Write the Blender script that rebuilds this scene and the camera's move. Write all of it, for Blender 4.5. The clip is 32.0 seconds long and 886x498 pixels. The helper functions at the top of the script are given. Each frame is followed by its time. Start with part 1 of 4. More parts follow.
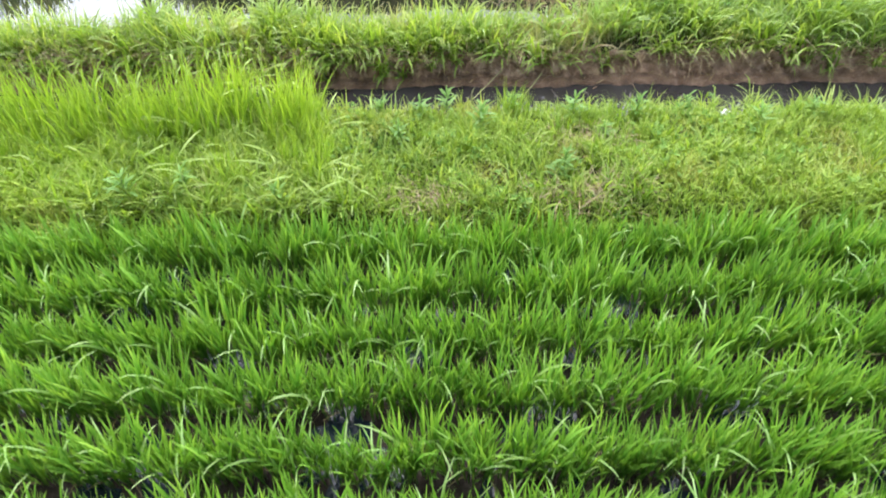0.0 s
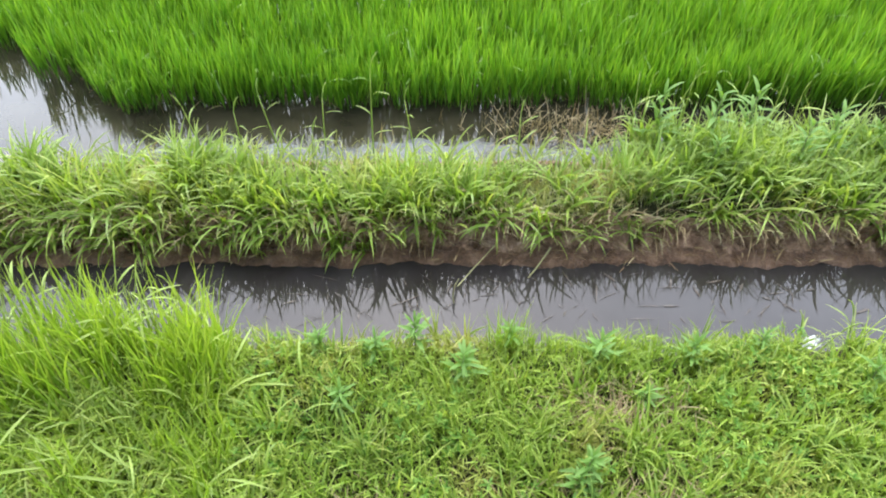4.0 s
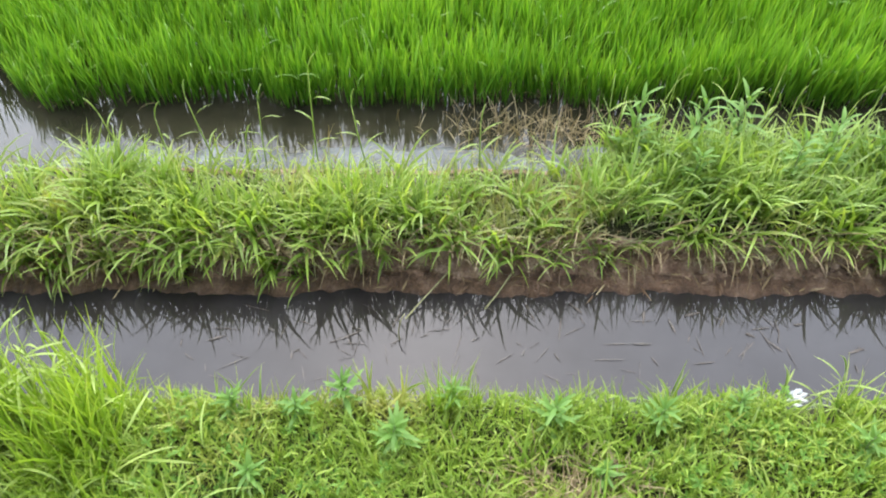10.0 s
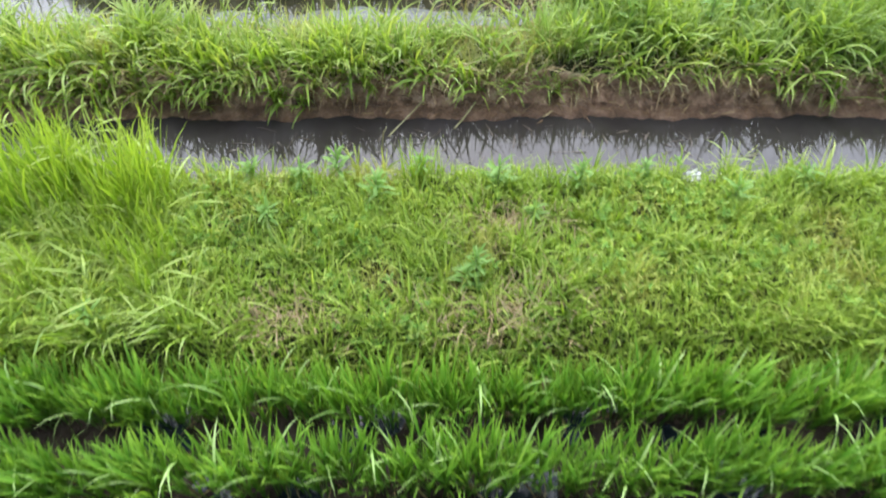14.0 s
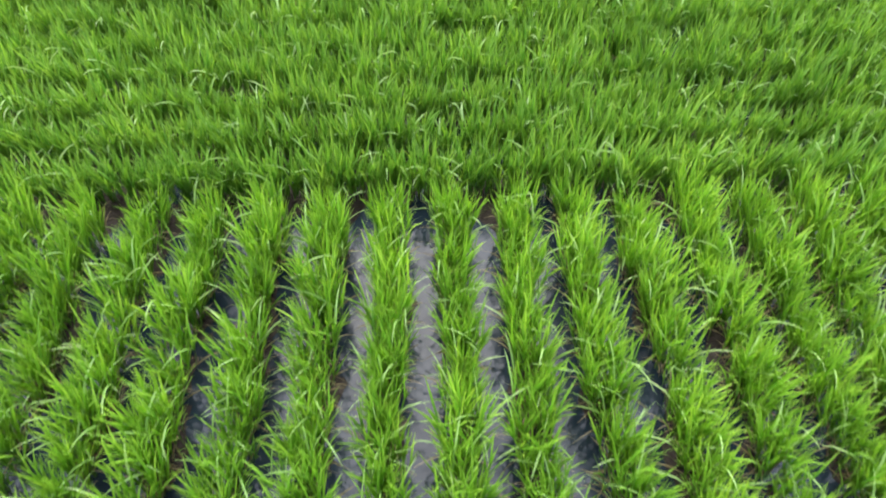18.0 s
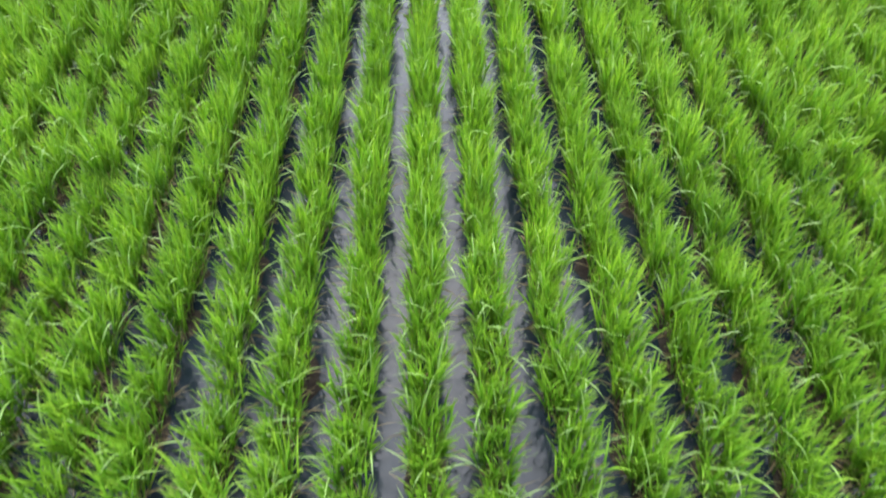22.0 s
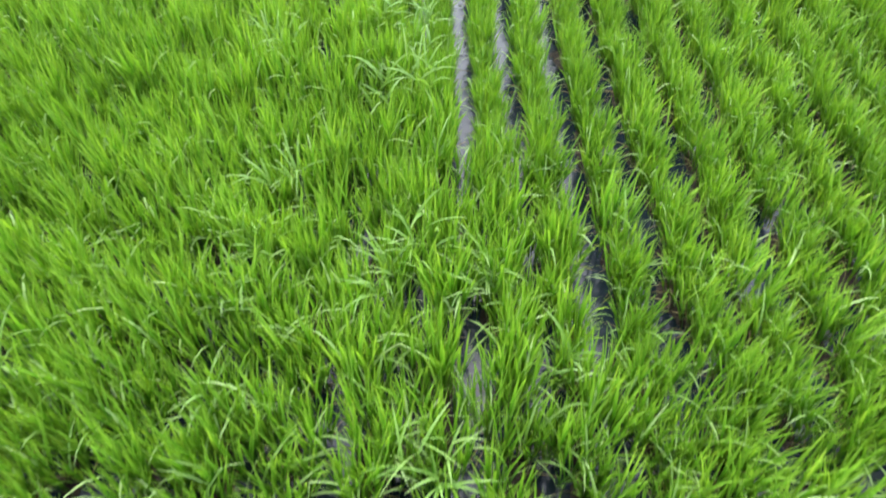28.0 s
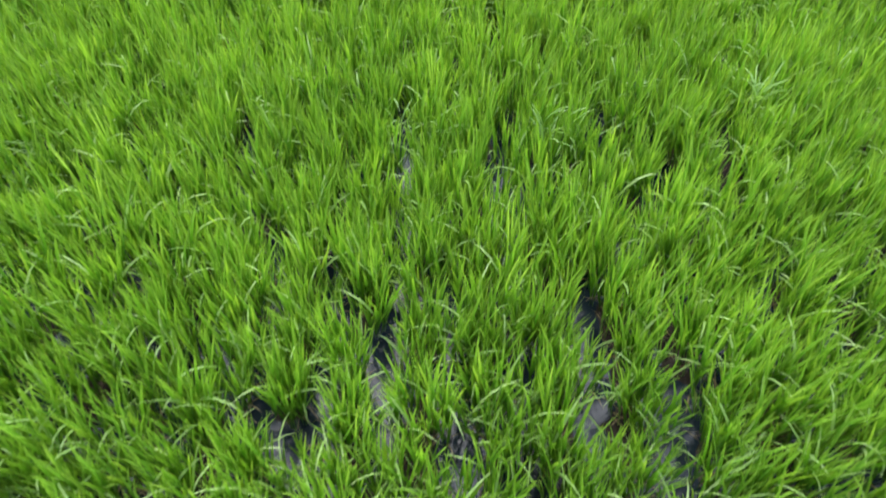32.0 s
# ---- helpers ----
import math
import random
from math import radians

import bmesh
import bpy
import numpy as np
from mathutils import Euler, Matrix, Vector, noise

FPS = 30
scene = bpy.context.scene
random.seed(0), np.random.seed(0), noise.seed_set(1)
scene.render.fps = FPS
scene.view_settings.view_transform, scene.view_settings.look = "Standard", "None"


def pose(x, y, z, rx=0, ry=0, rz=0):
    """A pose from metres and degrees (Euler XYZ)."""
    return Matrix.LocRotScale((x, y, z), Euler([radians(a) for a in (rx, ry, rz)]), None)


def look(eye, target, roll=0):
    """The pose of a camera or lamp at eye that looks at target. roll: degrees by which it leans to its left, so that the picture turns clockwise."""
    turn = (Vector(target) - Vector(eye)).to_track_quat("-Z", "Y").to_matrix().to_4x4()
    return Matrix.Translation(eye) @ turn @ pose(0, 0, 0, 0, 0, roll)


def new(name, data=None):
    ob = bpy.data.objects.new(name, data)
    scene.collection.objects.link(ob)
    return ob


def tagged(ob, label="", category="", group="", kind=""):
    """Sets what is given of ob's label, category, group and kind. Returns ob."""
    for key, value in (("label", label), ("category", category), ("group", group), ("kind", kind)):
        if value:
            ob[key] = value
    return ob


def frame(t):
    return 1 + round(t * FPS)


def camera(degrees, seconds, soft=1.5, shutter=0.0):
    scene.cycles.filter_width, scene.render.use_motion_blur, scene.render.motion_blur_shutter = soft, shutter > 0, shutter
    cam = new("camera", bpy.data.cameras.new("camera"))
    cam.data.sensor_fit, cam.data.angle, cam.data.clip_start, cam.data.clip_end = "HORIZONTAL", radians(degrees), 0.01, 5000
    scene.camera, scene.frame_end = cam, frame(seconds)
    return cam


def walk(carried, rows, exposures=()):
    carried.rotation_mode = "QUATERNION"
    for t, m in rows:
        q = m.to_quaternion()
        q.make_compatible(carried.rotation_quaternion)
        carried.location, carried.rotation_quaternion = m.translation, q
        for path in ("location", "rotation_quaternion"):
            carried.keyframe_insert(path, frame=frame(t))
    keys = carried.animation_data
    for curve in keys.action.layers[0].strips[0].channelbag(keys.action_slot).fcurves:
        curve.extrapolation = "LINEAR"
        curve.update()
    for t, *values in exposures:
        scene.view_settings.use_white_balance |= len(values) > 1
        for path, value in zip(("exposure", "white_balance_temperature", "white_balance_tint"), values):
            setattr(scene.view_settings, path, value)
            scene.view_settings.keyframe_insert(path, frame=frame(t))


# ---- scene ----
# ---- camera and walk ----
PATH = [
    (0.0, -0.331, -0.805, 2.584, 0.35, -44.01, -0.88),
    (0.5, -0.330, -0.539, 2.585, 0.16, -43.91, -0.81),
    (1.0, -0.316, -0.241, 2.563, 0.14, -43.78, -0.75),
    (1.5, -0.277, 0.021, 2.530, 0.34, -43.49, -0.68),
    (2.0, -0.243, 0.287, 2.496, 0.21, -43.23, -0.57),
    (2.5, -0.216, 0.549, 2.470, 0.17, -43.06, -0.42),
    (3.0, -0.217, 0.773, 2.503, 0.16, -43.03, -0.26),
    (3.5, -0.206, 0.940, 2.535, 0.07, -43.03, -0.05),
    (5.5, -0.177, 1.009, 2.515, 0.09, -42.95, -0.01),
    (6.0, -0.153, 1.035, 2.515, 0.00, -42.88, 0.08),
    (6.5, -0.096, 1.072, 2.497, -0.13, -42.74, 0.31),
    (7.0, -0.046, 1.130, 2.472, -0.37, -43.02, 0.44),
    (7.5, -0.005, 1.199, 2.472, -0.42, -43.01, 0.48),
    (8.0, 0.015, 1.302, 2.468, -0.43, -43.05, 0.50),
    (8.5, 0.031, 1.413, 2.478, -0.37, -43.32, 0.54),
    (9.0, 0.043, 1.500, 2.502, -0.32, -43.72, 0.41),
    (9.5, 0.046, 1.512, 2.493, -0.37, -44.57, 0.52),
    (10.0, 0.036, 1.481, 2.475, -0.37, -46.03, 0.49),
    (10.5, 0.023, 1.383, 2.500, -0.46, -47.66, 0.54),
    (11.0, 0.054, 1.336, 2.525, -0.58, -48.70, 0.68),
    (11.5, 0.058, 1.350, 2.509, -0.54, -48.88, 0.63),
    (12.0, 0.045, 1.400, 2.488, -0.52, -48.83, 0.61),
    (12.5, 0.047, 1.374, 2.476, -0.52, -48.83, 0.61),
    (13.0, 0.072, 1.195, 2.529, -0.50, -48.87, 0.51),
    (13.5, 0.120, 0.874, 2.542, -0.44, -49.21, 0.26),
    (14.0, 0.178, 0.431, 2.535, -0.18, -49.74, -0.08),
    (14.5, 0.266, -0.095, 2.581, 0.27, -50.01, -0.59),
    (15.0, 0.304, -0.625, 2.586, 0.50, -50.24, -0.77),
    (15.5, 0.325, -1.216, 2.572, 0.51, -50.04, -0.78),
    (17.5, 0.338, -2.308, 2.673, -1.61, -49.86, 0.05),
    (18.0, 0.324, -2.656, 2.693, -2.01, -49.94, 0.24),
    (18.5, 0.310, -3.105, 2.721, -2.19, -49.77, 0.36),
    (19.0, 0.267, -3.548, 2.750, -2.04, -50.03, 0.37),
    (19.5, 0.180, -4.008, 2.790, -1.82, -50.36, 0.06),
    (20.0, 0.117, -4.486, 2.817, -1.41, -50.62, -0.14),
    (20.5, 0.068, -4.963, 2.810, -1.21, -50.62, -0.20),
    (21.0, 0.005, -5.479, 2.859, -1.26, -50.55, -0.15),
    (21.5, -0.076, -6.015, 2.881, -1.46, -50.32, 0.20),
    (22.0, -0.118, -6.561, 2.879, -1.53, -50.32, 0.33),
    (22.5, -0.118, -7.134, 2.921, -1.75, -50.03, 0.54),
    (23.0, -0.090, -7.785, 2.887, -1.82, -49.73, 0.48),
    (23.5, -0.035, -8.430, 2.822, -1.02, -49.03, -0.07),
    (24.0, 0.016, -9.000, 2.816, -0.28, -48.58, -0.46),
    (24.5, 0.000, -9.551, 2.849, -0.11, -48.86, -0.81),
    (25.0, 0.022, -10.145, 2.860, 0.10, -48.91, -1.26),
    (25.5, 0.025, -10.752, 2.837, 0.07, -48.94, -1.51),
    (27.5, -0.097, -13.069, 2.799, 0.22, -48.79, -0.59),
    (28.0, -0.126, -13.621, 2.800, 0.16, -48.95, -0.50),
    (28.5, -0.253, -14.067, 2.822, -0.70, -49.36, -0.18),
    (29.0, -0.278, -14.567, 2.812, -0.37, -49.49, 0.34),
    (29.5, -0.359, -15.068, 2.793, -0.54, -49.02, 0.55),
    (30.0, -0.425, -15.514, 2.808, -0.57, -48.58, 0.28),
    (30.5, -0.492, -15.878, 2.805, -0.32, -48.48, -0.04),
    (31.0, -0.557, -16.259, 2.783, -0.37, -48.57, 0.05),
    (31.5, -0.598, -16.665, 2.792, -0.07, -48.52, -0.06),
    (32.0, -0.663, -17.083, 2.804, -0.16, -48.74, -0.07),
]


def gaze(x, y, z, yaw, pitch, roll):
    a, p = radians(yaw), radians(pitch)
    d = Vector((-math.sin(a) * math.cos(p), math.cos(a) * math.cos(p), math.sin(p)))
    return look((x, y, z), Vector((x, y, z)) + d, roll)


cam = camera(64.96, 32.0, soft=2.0, shutter=0.35)
walk(cam, [(t, gaze(*p)) for t, *p in PATH], exposures=[(0.0, 2.82), (1.5, 2.72), (3.0, 2.62), (9.0, 2.54), (13.0, 2.57), (14.0, 2.58), (15.0, 2.73), (18.0, 2.69), (21.0, 2.64), (29.0, 2.69), (31.0, 2.66), (32.0, 2.47)])

# ---- world and sun: bright overcast ----
SUN_HEIGHT, SUN_TURN = 56.0, -4.0
world = bpy.data.worlds.new("overcast_sky")
scene.world = world
world.use_nodes = True
wn, wl = world.node_tree.nodes, world.node_tree.links
wn.clear()
w_out = wn.new("ShaderNodeOutputWorld")
w_bg = wn.new("ShaderNodeBackground")
w_sky = wn.new("ShaderNodeTexSky")
w_sky.sky_type = "NISHITA"
w_sky.sun_disc = False
w_sky.sun_elevation, w_sky.sun_rotation = radians(SUN_HEIGHT), radians(SUN_TURN)
w_sky.air_density, w_sky.dust_density, w_sky.ozone_density = 1.0, 1.2, 1.0
w_sat = wn.new("ShaderNodeHueSaturation")
w_sat.inputs["Saturation"].default_value = 0.65
wl.new(w_sky.outputs[0], w_sat.inputs["Color"])
wl.new(w_sat.outputs[0], w_bg.inputs["Color"])
w_bg.inputs["Strength"].default_value = 0.085
wl.new(w_bg.outputs[0], w_out.inputs["Surface"])

sun = new("sun", bpy.data.lights.new("sun", "SUN"))
sun.data.energy, sun.data.angle, sun.data.color = 1.25, radians(82), (0.92, 0.96, 1.06)
sa, se = radians(SUN_TURN), radians(SUN_HEIGHT)
sun.matrix_world = look(Vector((math.sin(sa) * math.cos(se), math.cos(sa) * math.cos(se), math.sin(se))) * 30, (0, 0, 0))


# ---- materials ----
def mat_base(name):
    m = bpy.data.materials.new(name)
    m.use_nodes = True
    nt = m.node_tree
    nt.nodes.clear()
    return m, nt.nodes, nt.links, nt.nodes.new("ShaderNodeOutputMaterial")


def ramp(nodes, stops):
    r = nodes.new("ShaderNodeValToRGB")
    while len(r.color_ramp.elements) < len(stops):
        r.color_ramp.elements.new(0.5)
    for e, (p, c) in zip(r.color_ramp.elements, stops):
        e.position, e.color = p, (*c, 1)
    return r


def noise_tex(nodes, links, scale, detail=3.0, rough=0.55, coords=None):
    n = nodes.new("ShaderNodeTexNoise")
    n.inputs["Scale"].default_value, n.inputs["Detail"].default_value, n.inputs["Roughness"].default_value = scale, detail, rough
    if coords is not None:
        links.new(coords, n.inputs["Vector"])
    return n


def mix_col(nodes, links, kind, fac, a, b):
    m = nodes.new("ShaderNodeMix")
    m.data_type, m.blend_type = "RGBA", kind
    for sock, v in ((m.inputs["Factor"], fac), (m.inputs["A"], a), (m.inputs["B"], b)):
        if isinstance(v, (int, float)):
            sock.default_value = v
        elif isinstance(v, tuple):
            sock.default_value = (*v, 1)
        else:
            links.new(v, sock)
    return m.outputs["Result"]


def leaf_mat(name, low, high, tip, patch=None, patch_scale=1.5, patch_at=(0.5, 0.7), through_share=0.4, rough=0.5, shine=0.35):
    """A leaf: colour varies from blade to blade and along it, with shade painted in at its foot; patches of another
    growth where given.
    """
    m, n, l, out = mat_base(name)
    geo = n.new("ShaderNodeNewGeometry")
    oi = n.new("ShaderNodeObjectInfo")
    add = n.new("ShaderNodeMath")
    add.operation = "MULTIPLY_ADD"
    l.new(oi.outputs["Random"], add.inputs[0])
    add.inputs[1].default_value = 0.35
    l.new(geo.outputs["Random Per Island"], add.inputs[2])
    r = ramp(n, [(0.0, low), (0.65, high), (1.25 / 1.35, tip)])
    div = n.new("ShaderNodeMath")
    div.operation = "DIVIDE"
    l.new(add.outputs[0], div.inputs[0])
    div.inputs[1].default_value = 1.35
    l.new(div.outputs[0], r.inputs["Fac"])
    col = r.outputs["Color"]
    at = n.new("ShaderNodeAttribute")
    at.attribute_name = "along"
    # first stop darkens the foot, painting in the shade low among the leaves
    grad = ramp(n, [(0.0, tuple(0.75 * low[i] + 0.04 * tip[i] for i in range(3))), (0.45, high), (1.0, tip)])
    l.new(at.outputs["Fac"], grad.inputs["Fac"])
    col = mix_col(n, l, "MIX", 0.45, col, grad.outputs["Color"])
    pos = geo.outputs["Position"]
    if patch:
        nz = noise_tex(n, l, patch_scale, 4.0, 0.6, pos)
        pr = ramp(n, [(patch_at[0], (0, 0, 0)), (patch_at[1], (1, 1, 1))])
        l.new(nz.outputs["Fac"], pr.inputs["Fac"])
        col = mix_col(n, l, "MIX", pr.outputs["Color"], col, patch)
    big = noise_tex(n, l, 0.9, 2.0, 0.5, pos)
    br = ramp(n, [(0.3, (0.82, 0.86, 0.8)), (0.7, (1.12, 1.08, 1.1))])
    l.new(big.outputs["Fac"], br.inputs["Fac"])
    col = mix_col(n, l, "MULTIPLY", 1.0, col, br.outputs["Color"])
    p = n.new("ShaderNodeBsdfPrincipled")
    l.new(col, p.inputs["Base Color"])
    p.inputs["Roughness"].default_value = rough
    p.inputs["Specular IOR Level"].default_value = shine
    tr = n.new("ShaderNodeBsdfTranslucent")
    tc = mix_col(n, l, "MULTIPLY", 1.0, col, (1.25, 1.2, 0.55))
    l.new(tc, tr.inputs["Color"])
    mx = n.new("ShaderNodeMixShader")
    mx.inputs["Fac"].default_value = through_share
    l.new(p.outputs[0], mx.inputs[1])
    l.new(tr.outputs[0], mx.inputs[2])
    l.new(mx.outputs[0], out.inputs["Surface"])
    return m


def soil_mat(name, dark, mid, light, scale, wet, bump, shine=0.5):
    m, n, l, out = mat_base(name)
    geo = n.new("ShaderNodeNewGeometry")
    pos = geo.outputs["Position"]
    a = noise_tex(n, l, scale, 6.0, 0.65, pos)
    r = ramp(n, [(0.3, dark), (0.5, mid), (0.72, light)])
    l.new(a.outputs["Fac"], r.inputs["Fac"])
    b = noise_tex(n, l, scale * 9, 4.0, 0.6, pos)
    br = ramp(n, [(0.3, (0.7, 0.7, 0.7)), (0.7, (1.2, 1.2, 1.2))])
    l.new(b.outputs["Fac"], br.inputs["Fac"])
    col = mix_col(n, l, "MULTIPLY", 1.0, r.outputs["Color"], br.outputs["Color"])
    p = n.new("ShaderNodeBsdfPrincipled")
    l.new(col, p.inputs["Base Color"])
    p.inputs["Roughness"].default_value = wet
    p.inputs["Specular IOR Level"].default_value = shine
    bm_ = n.new("ShaderNodeBump")
    bm_.inputs["Strength"].default_value, bm_.inputs["Distance"].default_value = bump, 0.02
    l.new(b.outputs["Fac"], bm_.inputs["Height"])
    l.new(bm_.outputs[0], p.inputs["Normal"])
    l.new(p.outputs[0], out.inputs["Surface"])
    return m


def water_mat(name, murk, murk_b, rough, ripple, ripple_scale, ior=1.33):
    m, n, l, out = mat_base(name)
    geo = n.new("ShaderNodeNewGeometry")
    pos = geo.outputs["Position"]
    a = noise_tex(n, l, 2.2, 5.0, 0.6, pos)
    r = ramp(n, [(0.35, murk), (0.65, murk_b)])
    l.new(a.outputs["Fac"], r.inputs["Fac"])
    p = n.new("ShaderNodeBsdfPrincipled")
    l.new(r.outputs["Color"], p.inputs["Base Color"])
    p.inputs["IOR"].default_value = ior
    p.inputs["Roughness"].default_value = rough
    b = noise_tex(n, l, ripple_scale, 2.0, 0.5, pos)
    bm_ = n.new("ShaderNodeBump")
    bm_.inputs["Strength"].default_value, bm_.inputs["Distance"].default_value = ripple, 0.01
    l.new(b.outputs["Fac"], bm_.inputs["Height"])
    l.new(bm_.outputs[0], p.inputs["Normal"])
    l.new(p.outputs[0], out.inputs["Surface"])
    return m


# low of RICE and RICE_LOOSE is darkened for the shade deep among the blades
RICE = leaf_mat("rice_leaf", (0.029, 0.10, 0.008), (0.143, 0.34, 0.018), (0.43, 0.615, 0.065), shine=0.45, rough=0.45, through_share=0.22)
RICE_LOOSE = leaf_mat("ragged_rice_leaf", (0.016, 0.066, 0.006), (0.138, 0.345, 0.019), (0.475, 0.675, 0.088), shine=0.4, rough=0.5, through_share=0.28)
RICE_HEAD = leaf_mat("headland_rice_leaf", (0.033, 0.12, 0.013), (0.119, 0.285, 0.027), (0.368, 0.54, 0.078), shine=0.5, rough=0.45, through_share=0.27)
RICE_PALE = leaf_mat("pale_rice_leaf", (0.18, 0.34, 0.06), (0.27, 0.43, 0.11), (0.42, 0.54, 0.21), shine=0.4)
BARNYARD = leaf_mat("barnyard_leaf", (0.14, 0.28, 0.045), (0.22, 0.38, 0.08), (0.38, 0.52, 0.17), shine=0.5)
RICE_DRY = leaf_mat("rice_dry_leaf", (0.12, 0.085, 0.035), (0.21, 0.16, 0.065), (0.31, 0.245, 0.11), through_share=0.2)
RICE_FAR = leaf_mat("far_rice_leaf", (0.04, 0.13, 0.008), (0.135, 0.32, 0.017), (0.33, 0.51, 0.05), shine=0.3, through_share=0.27)
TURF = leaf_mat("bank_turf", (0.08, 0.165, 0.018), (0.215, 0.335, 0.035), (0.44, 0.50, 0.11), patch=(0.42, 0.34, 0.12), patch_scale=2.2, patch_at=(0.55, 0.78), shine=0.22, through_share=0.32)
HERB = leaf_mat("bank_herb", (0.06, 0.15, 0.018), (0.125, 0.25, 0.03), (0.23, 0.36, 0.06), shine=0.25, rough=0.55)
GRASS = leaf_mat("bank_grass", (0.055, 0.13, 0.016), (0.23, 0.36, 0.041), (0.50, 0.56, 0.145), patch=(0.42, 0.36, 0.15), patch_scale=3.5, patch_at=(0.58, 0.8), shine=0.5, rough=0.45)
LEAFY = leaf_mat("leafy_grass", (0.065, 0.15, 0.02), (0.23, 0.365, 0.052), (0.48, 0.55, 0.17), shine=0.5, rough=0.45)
FINE = leaf_mat("fine_dry_grass", (0.17, 0.21, 0.055), (0.34, 0.38, 0.12), (0.54, 0.53, 0.24), patch=(0.34, 0.22, 0.10), patch_scale=4.0)
TALL = leaf_mat("tall_grass", (0.10, 0.21, 0.017), (0.23, 0.37, 0.03), (0.43, 0.50, 0.09), through_share=0.38)
PALE = leaf_mat("pale_grass", (0.19, 0.30, 0.05), (0.31, 0.41, 0.085), (0.44, 0.50, 0.16))
STRAW = leaf_mat("straw", (0.30, 0.30, 0.13), (0.40, 0.38, 0.18), (0.48, 0.46, 0.26), through_share=0.2)
ROOT = leaf_mat("dead_root", (0.07, 0.04, 0.02), (0.17, 0.10, 0.05), (0.34, 0.25, 0.14), through_share=0.1)
DRY_STEM = leaf_mat("withered_stem", (0.17, 0.115, 0.05), (0.32, 0.235, 0.115), (0.52, 0.42, 0.24), through_share=0.15)
WEED = leaf_mat("weed_leaf", (0.085, 0.185, 0.035), (0.165, 0.30, 0.06), (0.28, 0.41, 0.11), shine=0.25)
STEM = leaf_mat("weed_stem", (0.12, 0.18, 0.05), (0.17, 0.22, 0.07), (0.22, 0.25, 0.1), through_share=0.05)
MUD = soil_mat("paddy_mud", (0.011, 0.007, 0.005), (0.034, 0.024, 0.016), (0.07, 0.053, 0.04), 7.0, 0.6, 0.6, 0.12)
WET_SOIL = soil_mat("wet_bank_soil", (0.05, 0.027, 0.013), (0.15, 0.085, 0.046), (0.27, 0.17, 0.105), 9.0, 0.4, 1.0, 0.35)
SILT = soil_mat("pale_wet_silt", (0.04, 0.04, 0.034), (0.10, 0.105, 0.095), (0.17, 0.18, 0.165), 6.0, 0.45, 0.25, 0.35)
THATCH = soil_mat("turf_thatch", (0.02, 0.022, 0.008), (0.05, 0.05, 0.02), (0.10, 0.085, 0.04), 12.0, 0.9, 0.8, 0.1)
SOIL = soil_mat("bank_soil", (0.09, 0.05, 0.026), (0.29, 0.18, 0.11), (0.52, 0.38, 0.26), 9.0, 0.75, 1.0, 0.2)
PADDY_WATER = water_mat("paddy_water", (0.007, 0.011, 0.014), (0.018, 0.027, 0.034), 0.08, 0.3, 14.0, 1.29)
DITCH_WATER = water_mat("ditch_water", (0.02, 0.0165, 0.0145), (0.032, 0.028, 0.026), 0.012, 0.05, 9.0, 1.33)
FAR_WATER = water_mat("far_water", (0.02, 0.018, 0.01), (0.04, 0.035, 0.02), 0.03, 0.08, 9.0, 1.33)
SCRAP = soil_mat("white_plastic", (0.7, 0.7, 0.68), (0.8, 0.8, 0.78), (0.85, 0.85, 0.84), 20.0, 0.35, 0.1)
WET_LEAF = soil_mat("wet_dead_leaf", (0.02, 0.015, 0.01), (0.05, 0.035, 0.02), (0.09, 0.06, 0.035), 30.0, 0.3, 0.2)


# ---- builders ----
def mesh_of(name, verts, faces, mats, along=None, index=None, smooth=True):
    me = bpy.data.meshes.new(name)
    me.from_pydata(verts, [], faces)
    for m in mats:
        me.materials.append(m)
    if along is not None:
        me.attributes.new("along", "FLOAT", "POINT").data.foreach_set("value", np.asarray(along, np.float32))
    if index is not None:
        me.polygons.foreach_set("material_index", np.asarray(index, np.int32))
    if smooth:
        me.polygons.foreach_set("use_smooth", np.ones(len(faces), bool))
    me.update()
    return me


def blades(base, az, length, width, lean, bend, twist, steps=4, power=1.4, prof=None):
    """Strips of leaf: base points, heading, length, width, lean at the root and bend towards the tip, in radians."""
    n = len(base)
    prof = prof or (lambda s: (0.55 + 0.45 * min(1.0, 3 * s)) * (1 - s**2.2))
    p = np.array(base, float)
    out, along = [], []
    ca, sa_ = np.cos(az), np.sin(az)
    for k in range(steps + 1):
        s = k / steps
        th = lean + bend * s**power
        nrm = np.stack([ca * np.cos(th), sa_ * np.cos(th), -np.sin(th)], 1)
        side = np.stack([-sa_, ca, 0 * ca], 1) * np.cos(twist)[:, None] + nrm * np.sin(twist)[:, None]
        w = (width * prof(s) * 0.5)[:, None]
        if k < steps:
            out += [p - side * w, p + side * w]
            along += [np.full(n, s)] * 2
        else:
            out.append(p.copy())
            along.append(np.full(n, 1.0))
        th2 = lean + bend * ((k + 0.5) / steps) ** power
        p = p + (length / steps)[:, None] * np.stack([ca * np.sin(th2), sa_ * np.sin(th2), np.cos(th2)], 1)
    per = 2 * steps + 1
    v = np.stack(out, 1).reshape(-1, 3)
    a = np.stack(along, 1).reshape(-1)
    f = []
    for i in range(n):
        o = i * per
        for k in range(steps - 1):
            f.append((o + 2 * k, o + 2 * k + 1, o + 2 * k + 3, o + 2 * k + 2))
        f.append((o + per - 3, o + per - 2, o + per - 1))
    return v, f, a


def part(name, me, parent, m=None, label=""):
    ob = new(name, me)
    ob.parent = parent
    if m is not None:
        ob.matrix_basis = m
    if label:
        ob["label"] = label
    return ob


